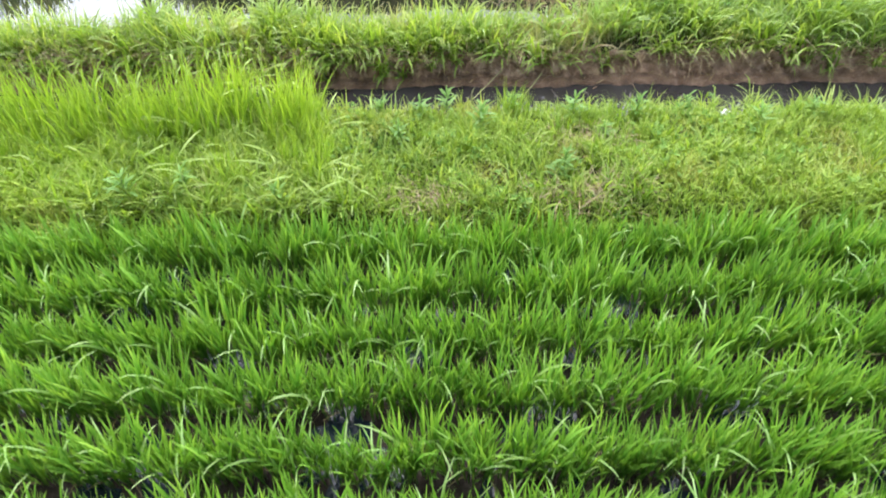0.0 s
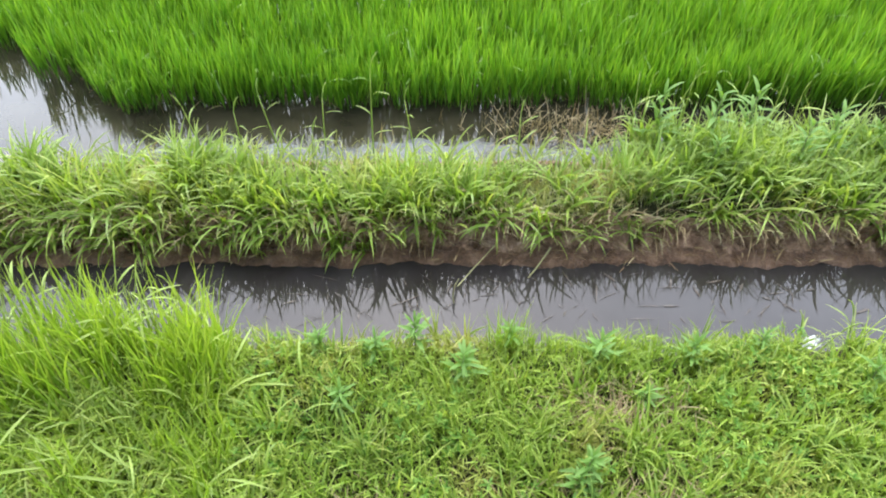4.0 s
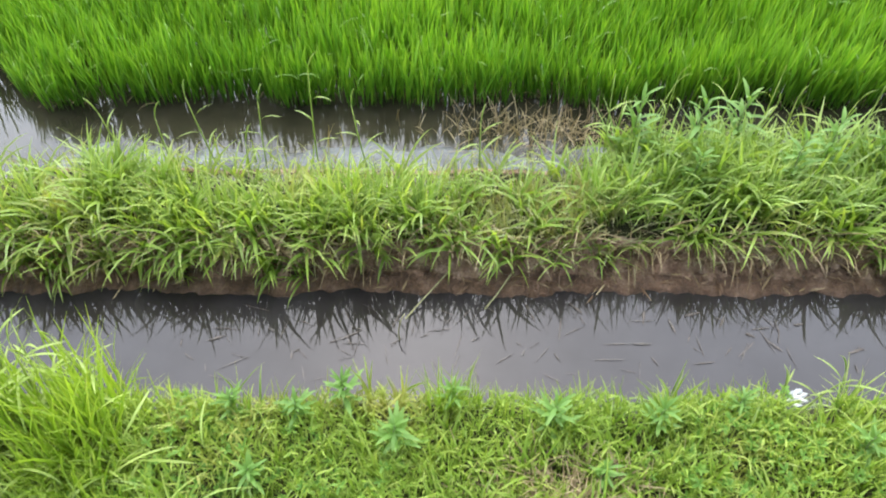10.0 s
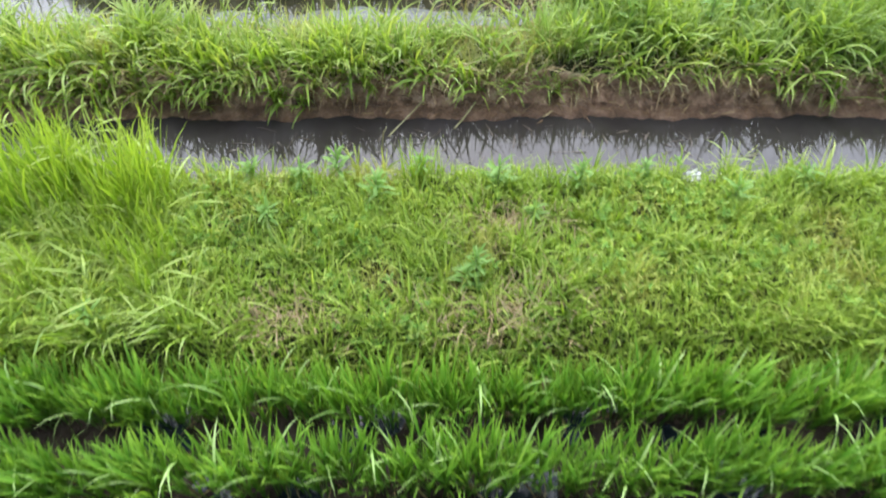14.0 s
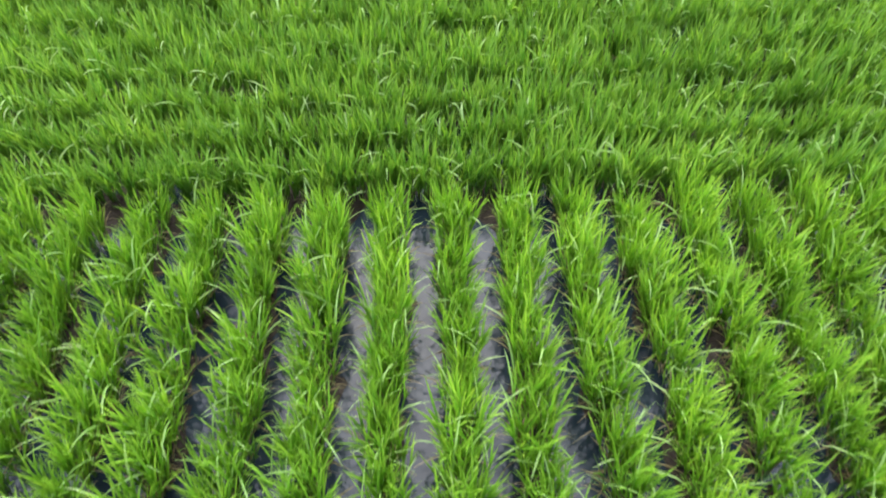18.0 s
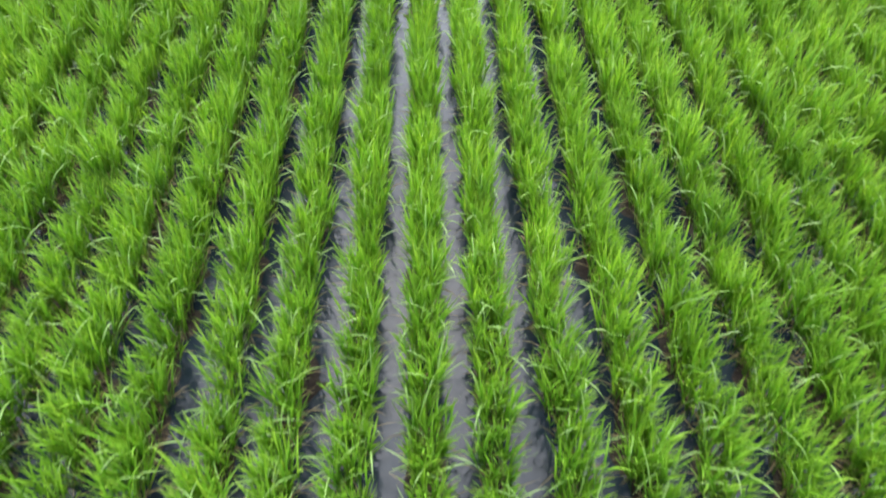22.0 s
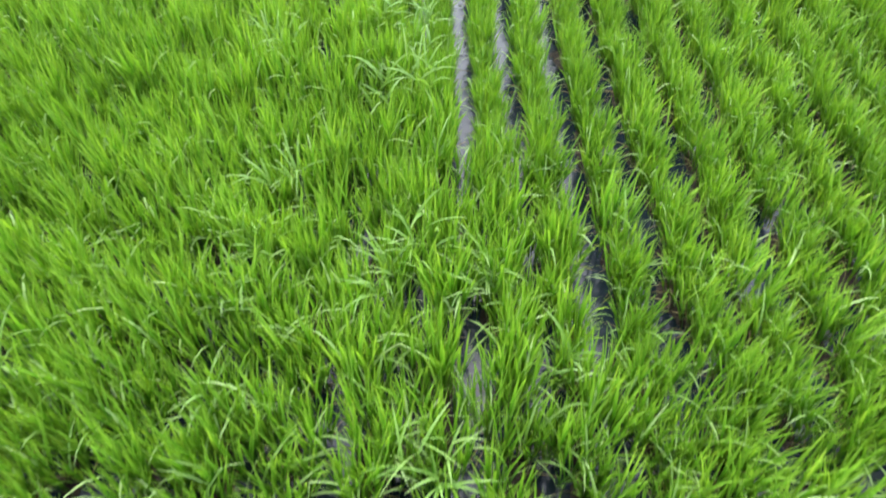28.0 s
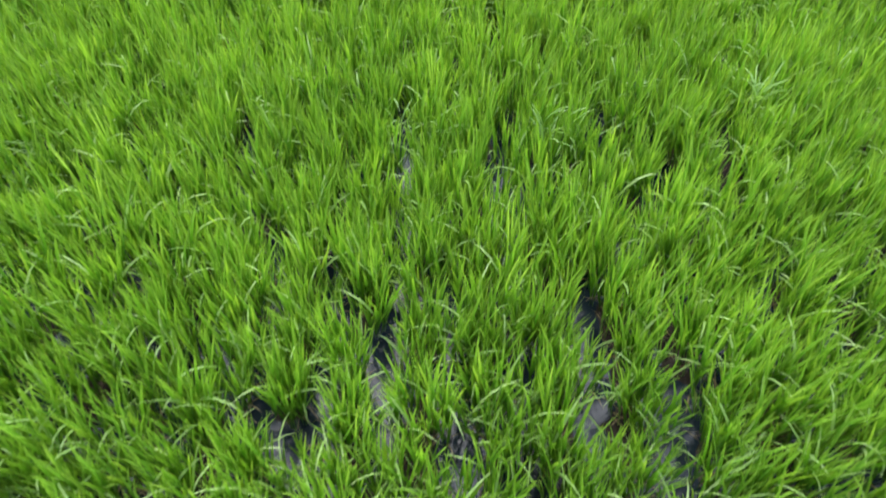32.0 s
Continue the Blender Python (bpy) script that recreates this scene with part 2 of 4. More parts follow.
def empty(name, place, label, category, group="", kind=""):
    ob = new(name)
    ob.empty_display_size = 0.05
    ob.location = place
    return tagged(ob, label, category, group, kind)


def smoothstep(a, b, x):
    t = np.clip((x - a) / (b - a), 0, 1)
    return t * t * (3 - 2 * t)


def wob(x, seed, amp, scale):
    """A soft wavering line."""
    return amp * (np.sin(x * scale + seed) + 0.6 * np.sin(x * scale * 2.3 + seed * 2.1) + 0.4 * np.sin(x * scale * 5.1 + seed * 3.7))


NEAR_EDGE, DITCH_NEAR, DITCH_FAR, FAR_EDGE, FAR_RICE = 1.82, 2.99, 3.67, 4.40, 5.06
DITCH_Z, FAR_Z = -0.09, 0.02


def ground_z(x, y):
    x, y = np.asarray(x, float), np.asarray(y, float)
    e1, e2, e3, e4 = NEAR_EDGE + wob(x, 1, 0.02, 3), DITCH_NEAR + wob(x, 2, 0.015, 4), DITCH_FAR + wob(x, 3, 0.014, 5) + wob(x, 7, 0.008, 31), FAR_EDGE - 0.12 + 0.2 * smoothstep(0.5, 1.0, x) + wob(x, 4, 0.02, 3)
    rows = smoothstep(-0.3, -0.1, -y - 0.3) * (1 - smoothstep(4.3, 5.0, np.abs(x))) * smoothstep(-19, -17.5, y)
    z = -0.006 + rows * (0.013 * np.cos(2 * np.pi * (x - 0.15) / 0.3) - 0.003)
    z = z + 0.012 * smoothstep(-0.3, -0.1, y) * (1 - smoothstep(4.3, 5.0, np.abs(x)))
    z = z + 0.17 * smoothstep(e1 - 0.04, e1 + 0.2, y)
    z = z - 0.40 * smoothstep(e2 - 0.14, e2 + 0.06, y)
    ledge = 0.05 * smoothstep(0.6, 1.0, x) * (1 - 0.6 * smoothstep(1.7, 2.2, x))
    z = z + 0.152 * smoothstep(e3 - 0.10, e3 + 0.01, y) + 0.045 * smoothstep(e3, e3 + 0.13, y) + 0.085 * smoothstep(e3 + 0.10, e3 + 0.18 + ledge, y) + 0.06 * smoothstep(e3 + 0.16, e3 + 0.42, y)
    z = z - 0.16 * smoothstep(e4 - 0.1, e4 + 0.14, y)
    shelf = 4.74 + wob(x, 9, 0.035, 4) - 0.25 * smoothstep(1.7, 2.4, -x)
    z = z + 0.0745 * (1 - smoothstep(shelf - 0.16, shelf + 0.06, y)) * smoothstep(e4 + 0.02, e4 + 0.14, y)
    rough = 0.008 * (np.sin(x * 7.3 + 1.3 * y) * np.sin(y * 6.1 - 0.7 * x) + 0.7 * np.sin(x * 17.7 + y * 3) * np.sin(y * 15.3 + x * 2) + 0.5 * np.sin(x * 41 + y * 13) * np.sin(y * 37 - x * 11))
    rough = rough + (0.028 * np.sin(x * 11.3 + 5 * y + 2 * np.sin(x * 23)) + 0.014 * np.sin(x * 53 + 4 * np.sin(y * 50))) * smoothstep(e3 + 0.03, e3 + 0.12, y) * (1 - smoothstep(e3 + 0.16, e3 + 0.26, y))
    rough = rough + 0.02 * np.sin(x * 29 + 3 * np.sin(y * 40)) * np.sin(y * 61 + 2 * np.sin(x * 13)) * smoothstep(e3, e3 + 0.12, y) * (1 - smoothstep(e3 + 0.16, e3 + 0.28, y))
    rough = rough * (1 - smoothstep(4.3, 5.0, np.abs(x))) * smoothstep(-19, -17.5, y) * (1 - smoothstep(7.5, 8.4, y))
    return z + rough * (1.6 - 0.4 * smoothstep(e1, e1 + 0.2, y))


# ---- setting ----
def grid_ground():
    xs = np.r_[-900, -300, -100, -40, -15, -8, -5.5, np.arange(-4.5, -2.6, 0.04), np.arange(-2.6, 2.6, 0.02), np.arange(2.6, 4.51, 0.04), 5.5, 8, 15, 40, 100, 300, 900]
    ys = np.r_[-900, -300, -100, -50, -30, -20, np.arange(-18, 1.5, 0.06), np.arange(1.5, 3.6, 0.03), np.arange(3.6, 3.96, 0.012), np.arange(3.96, 5.0, 0.03), np.arange(5.0, 8.5, 0.1), 9.5, 12, 20, 50, 100, 300, 900]
    gx, gy = np.meshgrid(xs, ys)
    v = np.stack([gx, gy, ground_z(gx, gy)], -1).reshape(-1, 3)
    nx, ny = len(xs), len(ys)
    i = (np.arange(ny - 1)[:, None] * nx + np.arange(nx - 1)[None]).reshape(-1)
    f = np.stack([i, i + 1, i + nx + 1, i + nx], 1)
    cy = np.repeat((ys[:-1] + ys[1:]) / 2, nx - 1)
    idx = ((cy > NEAR_EDGE) & (cy < FAR_EDGE + 0.05)).astype(int)
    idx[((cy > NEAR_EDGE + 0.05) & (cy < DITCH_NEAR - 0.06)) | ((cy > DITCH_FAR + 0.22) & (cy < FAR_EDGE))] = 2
    idx[(cy > FAR_EDGE + 0.05) & (cy < 4.9)] = 3
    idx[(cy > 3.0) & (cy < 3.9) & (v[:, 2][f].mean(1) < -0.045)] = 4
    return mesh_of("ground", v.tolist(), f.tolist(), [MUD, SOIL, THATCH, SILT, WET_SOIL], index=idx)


tagged(new("ground", grid_ground()), "muddy paddy soil rising to brown earthen banks beside a ditch", "ground", kind="structure")


def sheet(name, x0, x1, y0, y1, z, material, label):
    xs, ys = np.linspace(x0, x1, 30), np.linspace(y0, y1, 12)
    gx, gy = np.meshgrid(xs, ys)
    v = np.stack([gx, gy, 0 * gx + z], -1).reshape(-1, 3)
    f = [(j * 30 + i, j * 30 + i + 1, j * 30 + i + 31, j * 30 + i + 30) for j in range(11) for i in range(29)]
    return tagged(new(name, mesh_of(name, v.tolist(), f, [material])), label, "water", kind="structure")


sheet("water_paddy_near", -60, 60, -60, 1.92, 0.0, PADDY_WATER, "shallow murky grey water standing between the rice rows")
sheet("water_ditch", -60, 60, 2.8, 3.84, DITCH_Z, DITCH_WATER, "still grey ditch water mirroring sky and grass")
sheet("water_paddy_far", -60, 60, 4.3, 60, FAR_Z, FAR_WATER, "dark shallow water at the edge of the far rice paddy")


# ---- rice ----
def rice_mesh(seed, stems, leaves, height, spread, width, mats, dry=6, pale=2, girth=0.05, along_row=(1.0, 1.0), arch=0.35, open_=0.25, reach=1.0):
    """One hill of rice: upright stems, leaves springing from them in tiers, dead leaves hanging at the foot and a few that arch over."""
    r = np.random.default_rng(seed)
    turn = r.uniform(0, 2 * np.pi, stems)
    out = np.sqrt(r.uniform(0, 1, stems))
    foot = np.stack([girth * out * np.cos(turn) * along_row[0], girth * out * np.sin(turn) * along_row[1], np.full(stems, -0.02)], 1)
    tilt = spread * out + np.abs(r.normal(0, 0.05, stems))
    tall = height * r.uniform(0.42, 0.66, stems)
    # the leaves, each from a place on its stem
    k = np.repeat(np.arange(stems), leaves)
    up = r.uniform(0.25, 1.0, len(k))
    d = np.stack([np.cos(turn) * np.sin(tilt), np.sin(turn) * np.sin(tilt), np.cos(tilt)], 1)
    root = foot[k] + d[k] * (tall[k] * up)[:, None]
    az = turn[k] + r.normal(0, 1.3, len(k))
    length = reach * height * r.uniform(0.34, 0.56, len(k))
    lean = tilt[k] + np.abs(r.normal(open_, 0.08, len(k))) * (1.25 - 0.5 * up)
    bend = np.abs(r.normal(arch, 0.6 * arch + 0.05, len(k)))
    # hanging dead leaves and long arching ones
    low = r.integers(0, stems, dry)
    over = r.integers(0, stems, pale)
    root = np.concatenate([foot, root, foot[low] + (0, 0, 0.06), foot[over] + d[over] * (0.8 * tall[over])[:, None]])
    n = len(root)
    az = np.concatenate([turn, az, r.uniform(0, 6.283, dry + pale)])
    length = np.concatenate([tall, length, r.uniform(0.10, 0.19, dry), height * r.uniform(0.5, 0.65, pale)])
    lean = np.concatenate([tilt, lean, r.uniform(0.5, 1.1, dry), r.uniform(0.35, 0.6, pale)])
    bend = np.concatenate([np.zeros(stems), bend, r.uniform(0.7, 1.5, dry), r.uniform(1.1, 1.9, pale)])
    wide = np.concatenate([np.full(stems, 0.0065), width * r.uniform(0.7, 1.25, len(k)), r.uniform(0.005, 0.008, dry), np.full(pale, width)])
    index = np.concatenate([np.zeros(stems + len(k), int), np.ones(dry, int), np.full(pale, 2)])
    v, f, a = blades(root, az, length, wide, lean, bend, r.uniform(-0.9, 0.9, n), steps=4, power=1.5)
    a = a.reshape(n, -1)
    # stems take the shade-darkened foot end of the gradient
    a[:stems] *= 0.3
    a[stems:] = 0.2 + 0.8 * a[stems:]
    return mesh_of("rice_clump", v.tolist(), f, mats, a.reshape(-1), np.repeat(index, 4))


RNG = np.random.default_rng(11)
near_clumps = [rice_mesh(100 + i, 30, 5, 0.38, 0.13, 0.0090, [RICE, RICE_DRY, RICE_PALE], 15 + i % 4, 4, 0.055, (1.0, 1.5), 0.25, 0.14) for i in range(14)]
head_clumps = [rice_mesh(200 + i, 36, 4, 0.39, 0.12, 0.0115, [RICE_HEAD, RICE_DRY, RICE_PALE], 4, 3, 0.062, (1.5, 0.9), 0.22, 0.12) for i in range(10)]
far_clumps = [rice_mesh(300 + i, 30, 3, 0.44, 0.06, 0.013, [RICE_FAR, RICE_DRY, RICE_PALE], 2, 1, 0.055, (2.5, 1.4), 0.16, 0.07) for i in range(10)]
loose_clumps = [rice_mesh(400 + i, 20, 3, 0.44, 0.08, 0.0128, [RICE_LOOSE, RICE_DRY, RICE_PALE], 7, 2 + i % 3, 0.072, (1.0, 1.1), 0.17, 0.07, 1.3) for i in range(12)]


def rice_row(name, label, group, places, meshes, free=180):
    """One planted row: an Empty with a clump at each place."""
    x0, y0 = places[0][:2]
    row = empty(name, (x0, y0, 0), label, "rice row", group)
    for x, y, z, s in places:
        m = pose(x - x0, y - y0, z, *RNG.normal(0, 2.2, 2), 180 * RNG.integers(2) + RNG.uniform(-free, free)) @ Matrix.Diagonal((s, s, s * RNG.uniform(0.9, 1.1), 1))
        part("rice_clump", meshes[RNG.integers(len(meshes))], row, m)["kind"] = "stuff"


for k in range(-13, 13):
    x = 0.15 + 0.3 * k
    tidy, y = [], -0.27
    messy = []
    while y > -17.7:
        # rows lose their order in the last stretch, first to the west
        wild = float(smoothstep(8.3 + 1.4 * (x > -0.2) + 0.8 * (x > 0.3), 9.9 + 1.5 * (x > -0.2) + 2.2 * (x > 0.3), -y))
        jx, jy = RNG.normal(0, 0.011 + 0.04 * wild), RNG.normal(0, 0.02 + 0.03 * wild)
        # lusher beside the headland
        s = RNG.uniform(0.85, 1.1) * (1.06 - 0.06 * float(smoothstep(1.2, 4.5, -y)))
        place = (x + jx, y + jy, 0, s)
        (messy if RNG.uniform() < wild else tidy).append(place)
        if wild > 0.4 and RNG.uniform() < 0.42 - 0.14 * float(smoothstep(13.0, 15.0, -y)):
            messy.append((x + 0.15 + jx, y - jy, 0, s * 0.9))
        y -= 0.135 - 0.03 * wild
    if tidy:
        rice_row("rice_row", "straight row of bright green young rice in shallow muddy water", "lengthwise rice rows", tidy, near_clumps, 16)
    if messy:
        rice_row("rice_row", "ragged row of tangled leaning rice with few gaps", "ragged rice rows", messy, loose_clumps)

for k in range(7):
    y = 0.0 + 0.284 * k
    places = [(xx + RNG.normal(0, 0.015), y + RNG.normal(0, 0.012), 0, RNG.uniform(0.82, 1.05)) for xx in np.arange(-3.9, 3.9, 0.125)]
    rice_row("rice_row", "headland row of deep green rice beside the grassy bank", "headland rice rows", places, head_clumps, 16)

for k in range(10):
    y = FAR_RICE + 0.06 + 0.2 * k
    places = [(xx + RNG.normal(0, 0.03), y + RNG.normal(0, 0.03), 0.0, RNG.uniform(0.9, 1.1)) for xx in np.arange(-3.9, 3.9, 0.11 if k == 0 else 0.19)
              if xx > -2.32 - 1.45 * (y - 5.05)]
    rice_row("rice_row", "dense row of tall vivid green rice across the ditch", "far rice rows", places, far_clumps, 12)


strays = [(-2.44, 5.12, 0, 0.7), (-2.58, 5.3, 0, 0.8), (-2.5, 5.2, 0, 0.6), (-2.78, 5.5, 0, 0.75), (-2.3, 5.02, 0, 0.65)]
rice_row("rice_row", "few stray rice hills straggling into the open water", "far rice rows", strays, loose_clumps)


def rice_patch_mesh(material, tall):
    """Three by three metres of planted rice, ten rows along y."""
    r = np.random.default_rng(77)
    gx, gy = np.meshgrid(0.15 + 0.3 * np.arange(10), 0.075 + 0.15 * np.arange(20))
    c = np.repeat(np.stack([gx.ravel(), gy.ravel()], 1), 22, 0)
    n = len(c)
    az = r.uniform(0, 6.283, n)
    b = np.column_stack([c + r.normal(0, 0.035, (n, 2)), np.full(n, -0.02)])
    v, f, a = blades(b, az, tall * r.uniform(0.6, 1.05, n), r.uniform(0.014, 0.026, n), np.abs(r.normal(0, 0.16, n)), np.abs(r.normal(0.35, 0.3, n)), r.uniform(-0.9, 0.9, n), steps=3)
    return mesh_of("rice_patch", v.tolist(), f, [material], a)


outer_near, outer_far = rice_patch_mesh(RICE, 0.40), rice_patch_mesh(RICE_FAR, 0.42)
for x in np.arange(-12.75, 12, 3.0):
    for k in range(5 if -4.5 < x < 3 else 0, 8):
        ob = new("rice_field", outer_near)
        ob.location = (x - (1.2 if x > 3 else 0), -1.25 - 3 * k - (4.6 if -4.5 < x < 3 else 0), 0)
        tagged(ob, "green planted rice carrying on across the wide paddy", "rice", "outer rice", "stuff")
for x in np.arange(-12.75, 12, 3.0):
    for k in range(3):
        ob = new("rice_field", outer_far)
        ob.location = (x - (1.2 if x > 3 else 0), 7.1 + 3 * k if -4.5 < x < 3 else 5.1 + 3 * k, 0.0)
        tagged(ob, "tall green rice carrying on across the far paddy", "rice", "outer rice", "stuff")


# ---- bank vegetation ----
def scatter(n, x0, x1, y0, y1, seed):
    r = np.random.default_rng(seed)
    x, y = r.uniform(x0, x1, n), r.uniform(y0, y1, n)
    return r, np.stack([x, y, ground_z(x, y) - 0.005], 1)


def off_scrap(b):
    return b[(np.abs(b[:, 0] - 1.43) > 0.11) | (b[:, 1] < 2.78)]


LITTER_HEAPS = ((-0.5, 2.05), (0.34, 2.03), (0.6, 2.12), (0.42, 2.55), (0.55, 2.5))


def lushness(x, y):
    """How rank the bank's growth is, in soft patches."""
    waves = 0.9 + 0.22 * np.sin(x * 9.1 + 2 * np.sin(y * 7)) * np.sin(y * 11 + x) + 0.24 * np.sin(x * 2.1 + 3 * np.sin(y * 2.7)) * np.sin(y * 3.3 + 0.6 * x)
    tussock = 0.28 * np.sin(x * 19 + 3 * np.sin(y * 13)) * np.sin(y * 23 + 2 * np.sin(x * 11))
    bare = sum(np.exp(-((x - a) ** 2) / 0.035 - (y - b) ** 2 / 0.012) for a, b in LITTER_HEAPS)
    return np.maximum(waves + tussock - 0.12 * smoothstep(2.6, 2.85, y) - 0.42 * bare, 0.25)


def near_turf():
    """Blades in two tiers: upright fine ones, and short broad ones in the crown of the sward."""
    r, b = scatter(42000, -4.2, 4.2, 1.76, 3.0, 21)
    r2, foot = scatter(6000, -4.2, 4.2, 1.8, 2.06, 27)
    b = off_scrap(np.concatenate([b[b[:, 2] > DITCH_Z - 0.02], foot]))
    n = len(b)
    v, f, a = blades(b, r.uniform(0, 6.283, n), lushness(b[:, 0], b[:, 1]) * r.uniform(0.06, 0.17, n), r.uniform(0.0035, 0.008, n), np.abs(r.normal(0.25, 0.3, n)), np.abs(r.normal(0.7, 0.5, n)), r.uniform(-0.9, 0.9, n), steps=3)
    r3, c = scatter(36000, -4.2, 4.2, 1.82, 2.96, 28)
    c = off_scrap(c[c[:, 2] > DITCH_Z])
    m = len(c)
    c[:, 2] += lushness(c[:, 0], c[:, 1]) * r3.uniform(0.02, 0.115, m)
    v2, f2, a2 = blades(c, r3.uniform(0, 6.283, m), r3.uniform(0.022, 0.06, m), r3.uniform(0.0055, 0.0095, m), r3.uniform(0.2, 1.4, m), r3.uniform(0, 0.9, m), r3.uniform(-0.9, 0.9, m), steps=3)
    o = len(v)
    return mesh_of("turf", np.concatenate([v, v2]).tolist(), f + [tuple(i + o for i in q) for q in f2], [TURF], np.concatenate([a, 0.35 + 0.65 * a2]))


def turf_tufts():
    r, c = scatter(520, -3.6, 3.6, 1.86, 2.9, 26)
    c = off_scrap(c)
    k = 20
    b = np.repeat(c, k, 0)
    n = len(b)
    b[:, :2] += r.normal(0, 0.028, (n, 2))
    size = np.repeat(r.uniform(0.5, 1.1, len(c)), k)
    v, f, a = blades(b, r.uniform(0, 6.283, n), size * r.uniform(0.10, 0.24, n), r.uniform(0.006, 0.012, n), np.abs(r.normal(0.3, 0.2, n)), np.abs(r.normal(0.8, 0.4, n)), r.uniform(-0.8, 0.8, n), steps=4)
    return mesh_of("turf_tufts", v.tolist(), f, [GRASS], a)


def near_herbs():
    """Sprigs of three to five small oval leaflets, thick in patches."""
    r, c = scatter(5600, -4.2, 4.2, 1.86, 2.94, 22)
    thick = np.sin(c[:, 0] * 3.1 + 1) * np.sin(c[:, 1] * 4.3) + 1.1 * np.exp(-((c[:, 0] + 0.2) ** 2) / 0.16 - (c[:, 1] - 2.45) ** 2 / 0.05) + 0.5 * np.exp(-((c[:, 0] - 1.2) ** 2) / 0.3 - (c[:, 1] - 2.25) ** 2 / 0.05)
    c = off_scrap(c[thick + r.uniform(-0.5, 0.5, len(c)) > 0.35])
    m = len(c)
    c[:, 2] += lushness(c[:, 0], c[:, 1]) * r.uniform(0.03, 0.12, m)
    k = 5
    b = np.repeat(c, k, 0)
    n = len(b)
    az = np.repeat(r.uniform(0, 6.283, m), k) + np.tile(np.arange(k) * 1.2566, m) + r.normal(0, 0.25, n)
    size = np.repeat(r.uniform(0.6, 1.2, m), k)
    v, f, a = blades(b, az, size * r.uniform(0.018, 0.036, n), size * r.uniform(0.007, 0.012, n), r.uniform(0.7, 1.5, n), r.uniform(0, 0.5, n), r.uniform(-0.5, 0.5, n), steps=3, prof=lambda s: 0.15 + 3.4 * s * (1 - s) if s < 1 else 0)
    return mesh_of("herbs", v.tolist(), f, [HERB], a)


tagged(new("bank_turf", near_turf()), "short yellow-green turf with dry patches on the near bank", "grass", kind="stuff")
for x in (-8.2, 8.2):
    ob = new("bank_turf", bpy.data.meshes["turf"])
    ob.matrix_basis = pose(x, 0, 0)
    tagged(ob, "short green turf running on along the near bank", "grass", kind="stuff")
tagged(new("turf_tufts", turf_tufts()), "scattered lush green tussocks through the near bank turf", "grass", kind="stuff")
tagged(new("bank_herbs", near_herbs()), "small round-leaved green herbs creeping through the bank turf", "herbs", kind="stuff")


def far_grass(name, n, x0, x1, seed, long, wide, material, y1=4.52):
    r, b = scatter(n, x0, x1, 3.84, y1, seed)
    soft_end = np.minimum(smoothstep(x0, x0 + 0.25, b[:, 0]), 1 - smoothstep(x1 - 0.25, x1, b[:, 0]))
    east = smoothstep(0.55, 1.05, b[:, 0])
    b = b[(r.uniform(0, 1, n) < soft_end + 0.05) & ((b[:, 1] < 4.10 + 0.36 * east) | (r.uniform(0, 1, n) < 0.10))]
    b = b[(b[:, 1] > 3.94) | (b[:, 0] < 0.7) | (b[:, 0] > 2.3)]
    n = len(b)
    east = smoothstep(0.55, 1.05, b[:, 0])
    tall = (0.85 + 0.3 * np.sin(b[:, 0] * 5.3 + 0.5) * np.sin(b[:, 1] * 9 + b[:, 0])) * (1.12 - 0.6 * smoothstep(3.96, 4.2, b[:, 1]) * (1 - east))
    v, f, a = blades(b, r.uniform(0, 6.283, n), 1.05 * tall * r.uniform(*long, n), r.uniform(*wide, n), np.abs(r.normal(0.3, 0.3, n)), np.abs(r.normal(0.8, 0.5, n)), r.uniform(-0.8, 0.8, n), steps=4)
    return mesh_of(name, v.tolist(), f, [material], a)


tagged(new("far_bank_grass", far_grass("far_grass", 5200, -4.2, 0.3, 23, (0.15, 0.36), (0.009, 0.017), GRASS)), "rough arching bright green grass on the bank across the ditch", "grass", kind="stuff")
tagged(new("fine_bank_grass", far_grass("fine_grass", 4200, -0.05, 1.1, 24, (0.10, 0.24), (0.004, 0.009), FINE)), "fine grey-green and dry grass thinning on the far bank", "grass", kind="stuff")
tagged(new("leafy_bank_grass", far_grass("leafy_grass", 5000, 0.6, 4.2, 25, (0.16, 0.36), (0.009, 0.018), LEAFY)), "broad-bladed blue-green grass crowding the far bank", "grass", kind="stuff")
for x in (-7.6, 7.7):
    ob = new("far_bank_grass", bpy.data.meshes["far_grass" if x < 0 else "leafy_grass"])
    ob.matrix_basis = pose(-4.0 if x < 0 else 3.4, 0, 0)
    tagged(ob, "rough green grass running on along the far bank", "grass", kind="stuff")


def tuft_mesh(name, seed, n, h, spread, bend, w, mat, rad=0.05, toward=None):
    r = np.random.default_rng(seed)
    az = r.uniform(0, 6.283, n) if toward is None else r.normal(toward, 0.9, n)
    rr = rad * np.sqrt(r.uniform(0, 1, n))
    t = r.uniform(0, 6.283, n)
    b = np.stack([rr * np.cos(t), rr * np.sin(t), np.full(n, -0.01)], 1)
    v, f, a = blades(b, az, h * r.uniform(0.5, 1.1, n), w * r.uniform(0.7, 1.2, n), np.abs(r.normal(spread, spread * 0.6, n)), np.abs(r.normal(bend, 0.4, n)), r.uniform(-0.8, 0.8, n), steps=5)
    return mesh_of(name, v.tolist(), f, [mat], a)


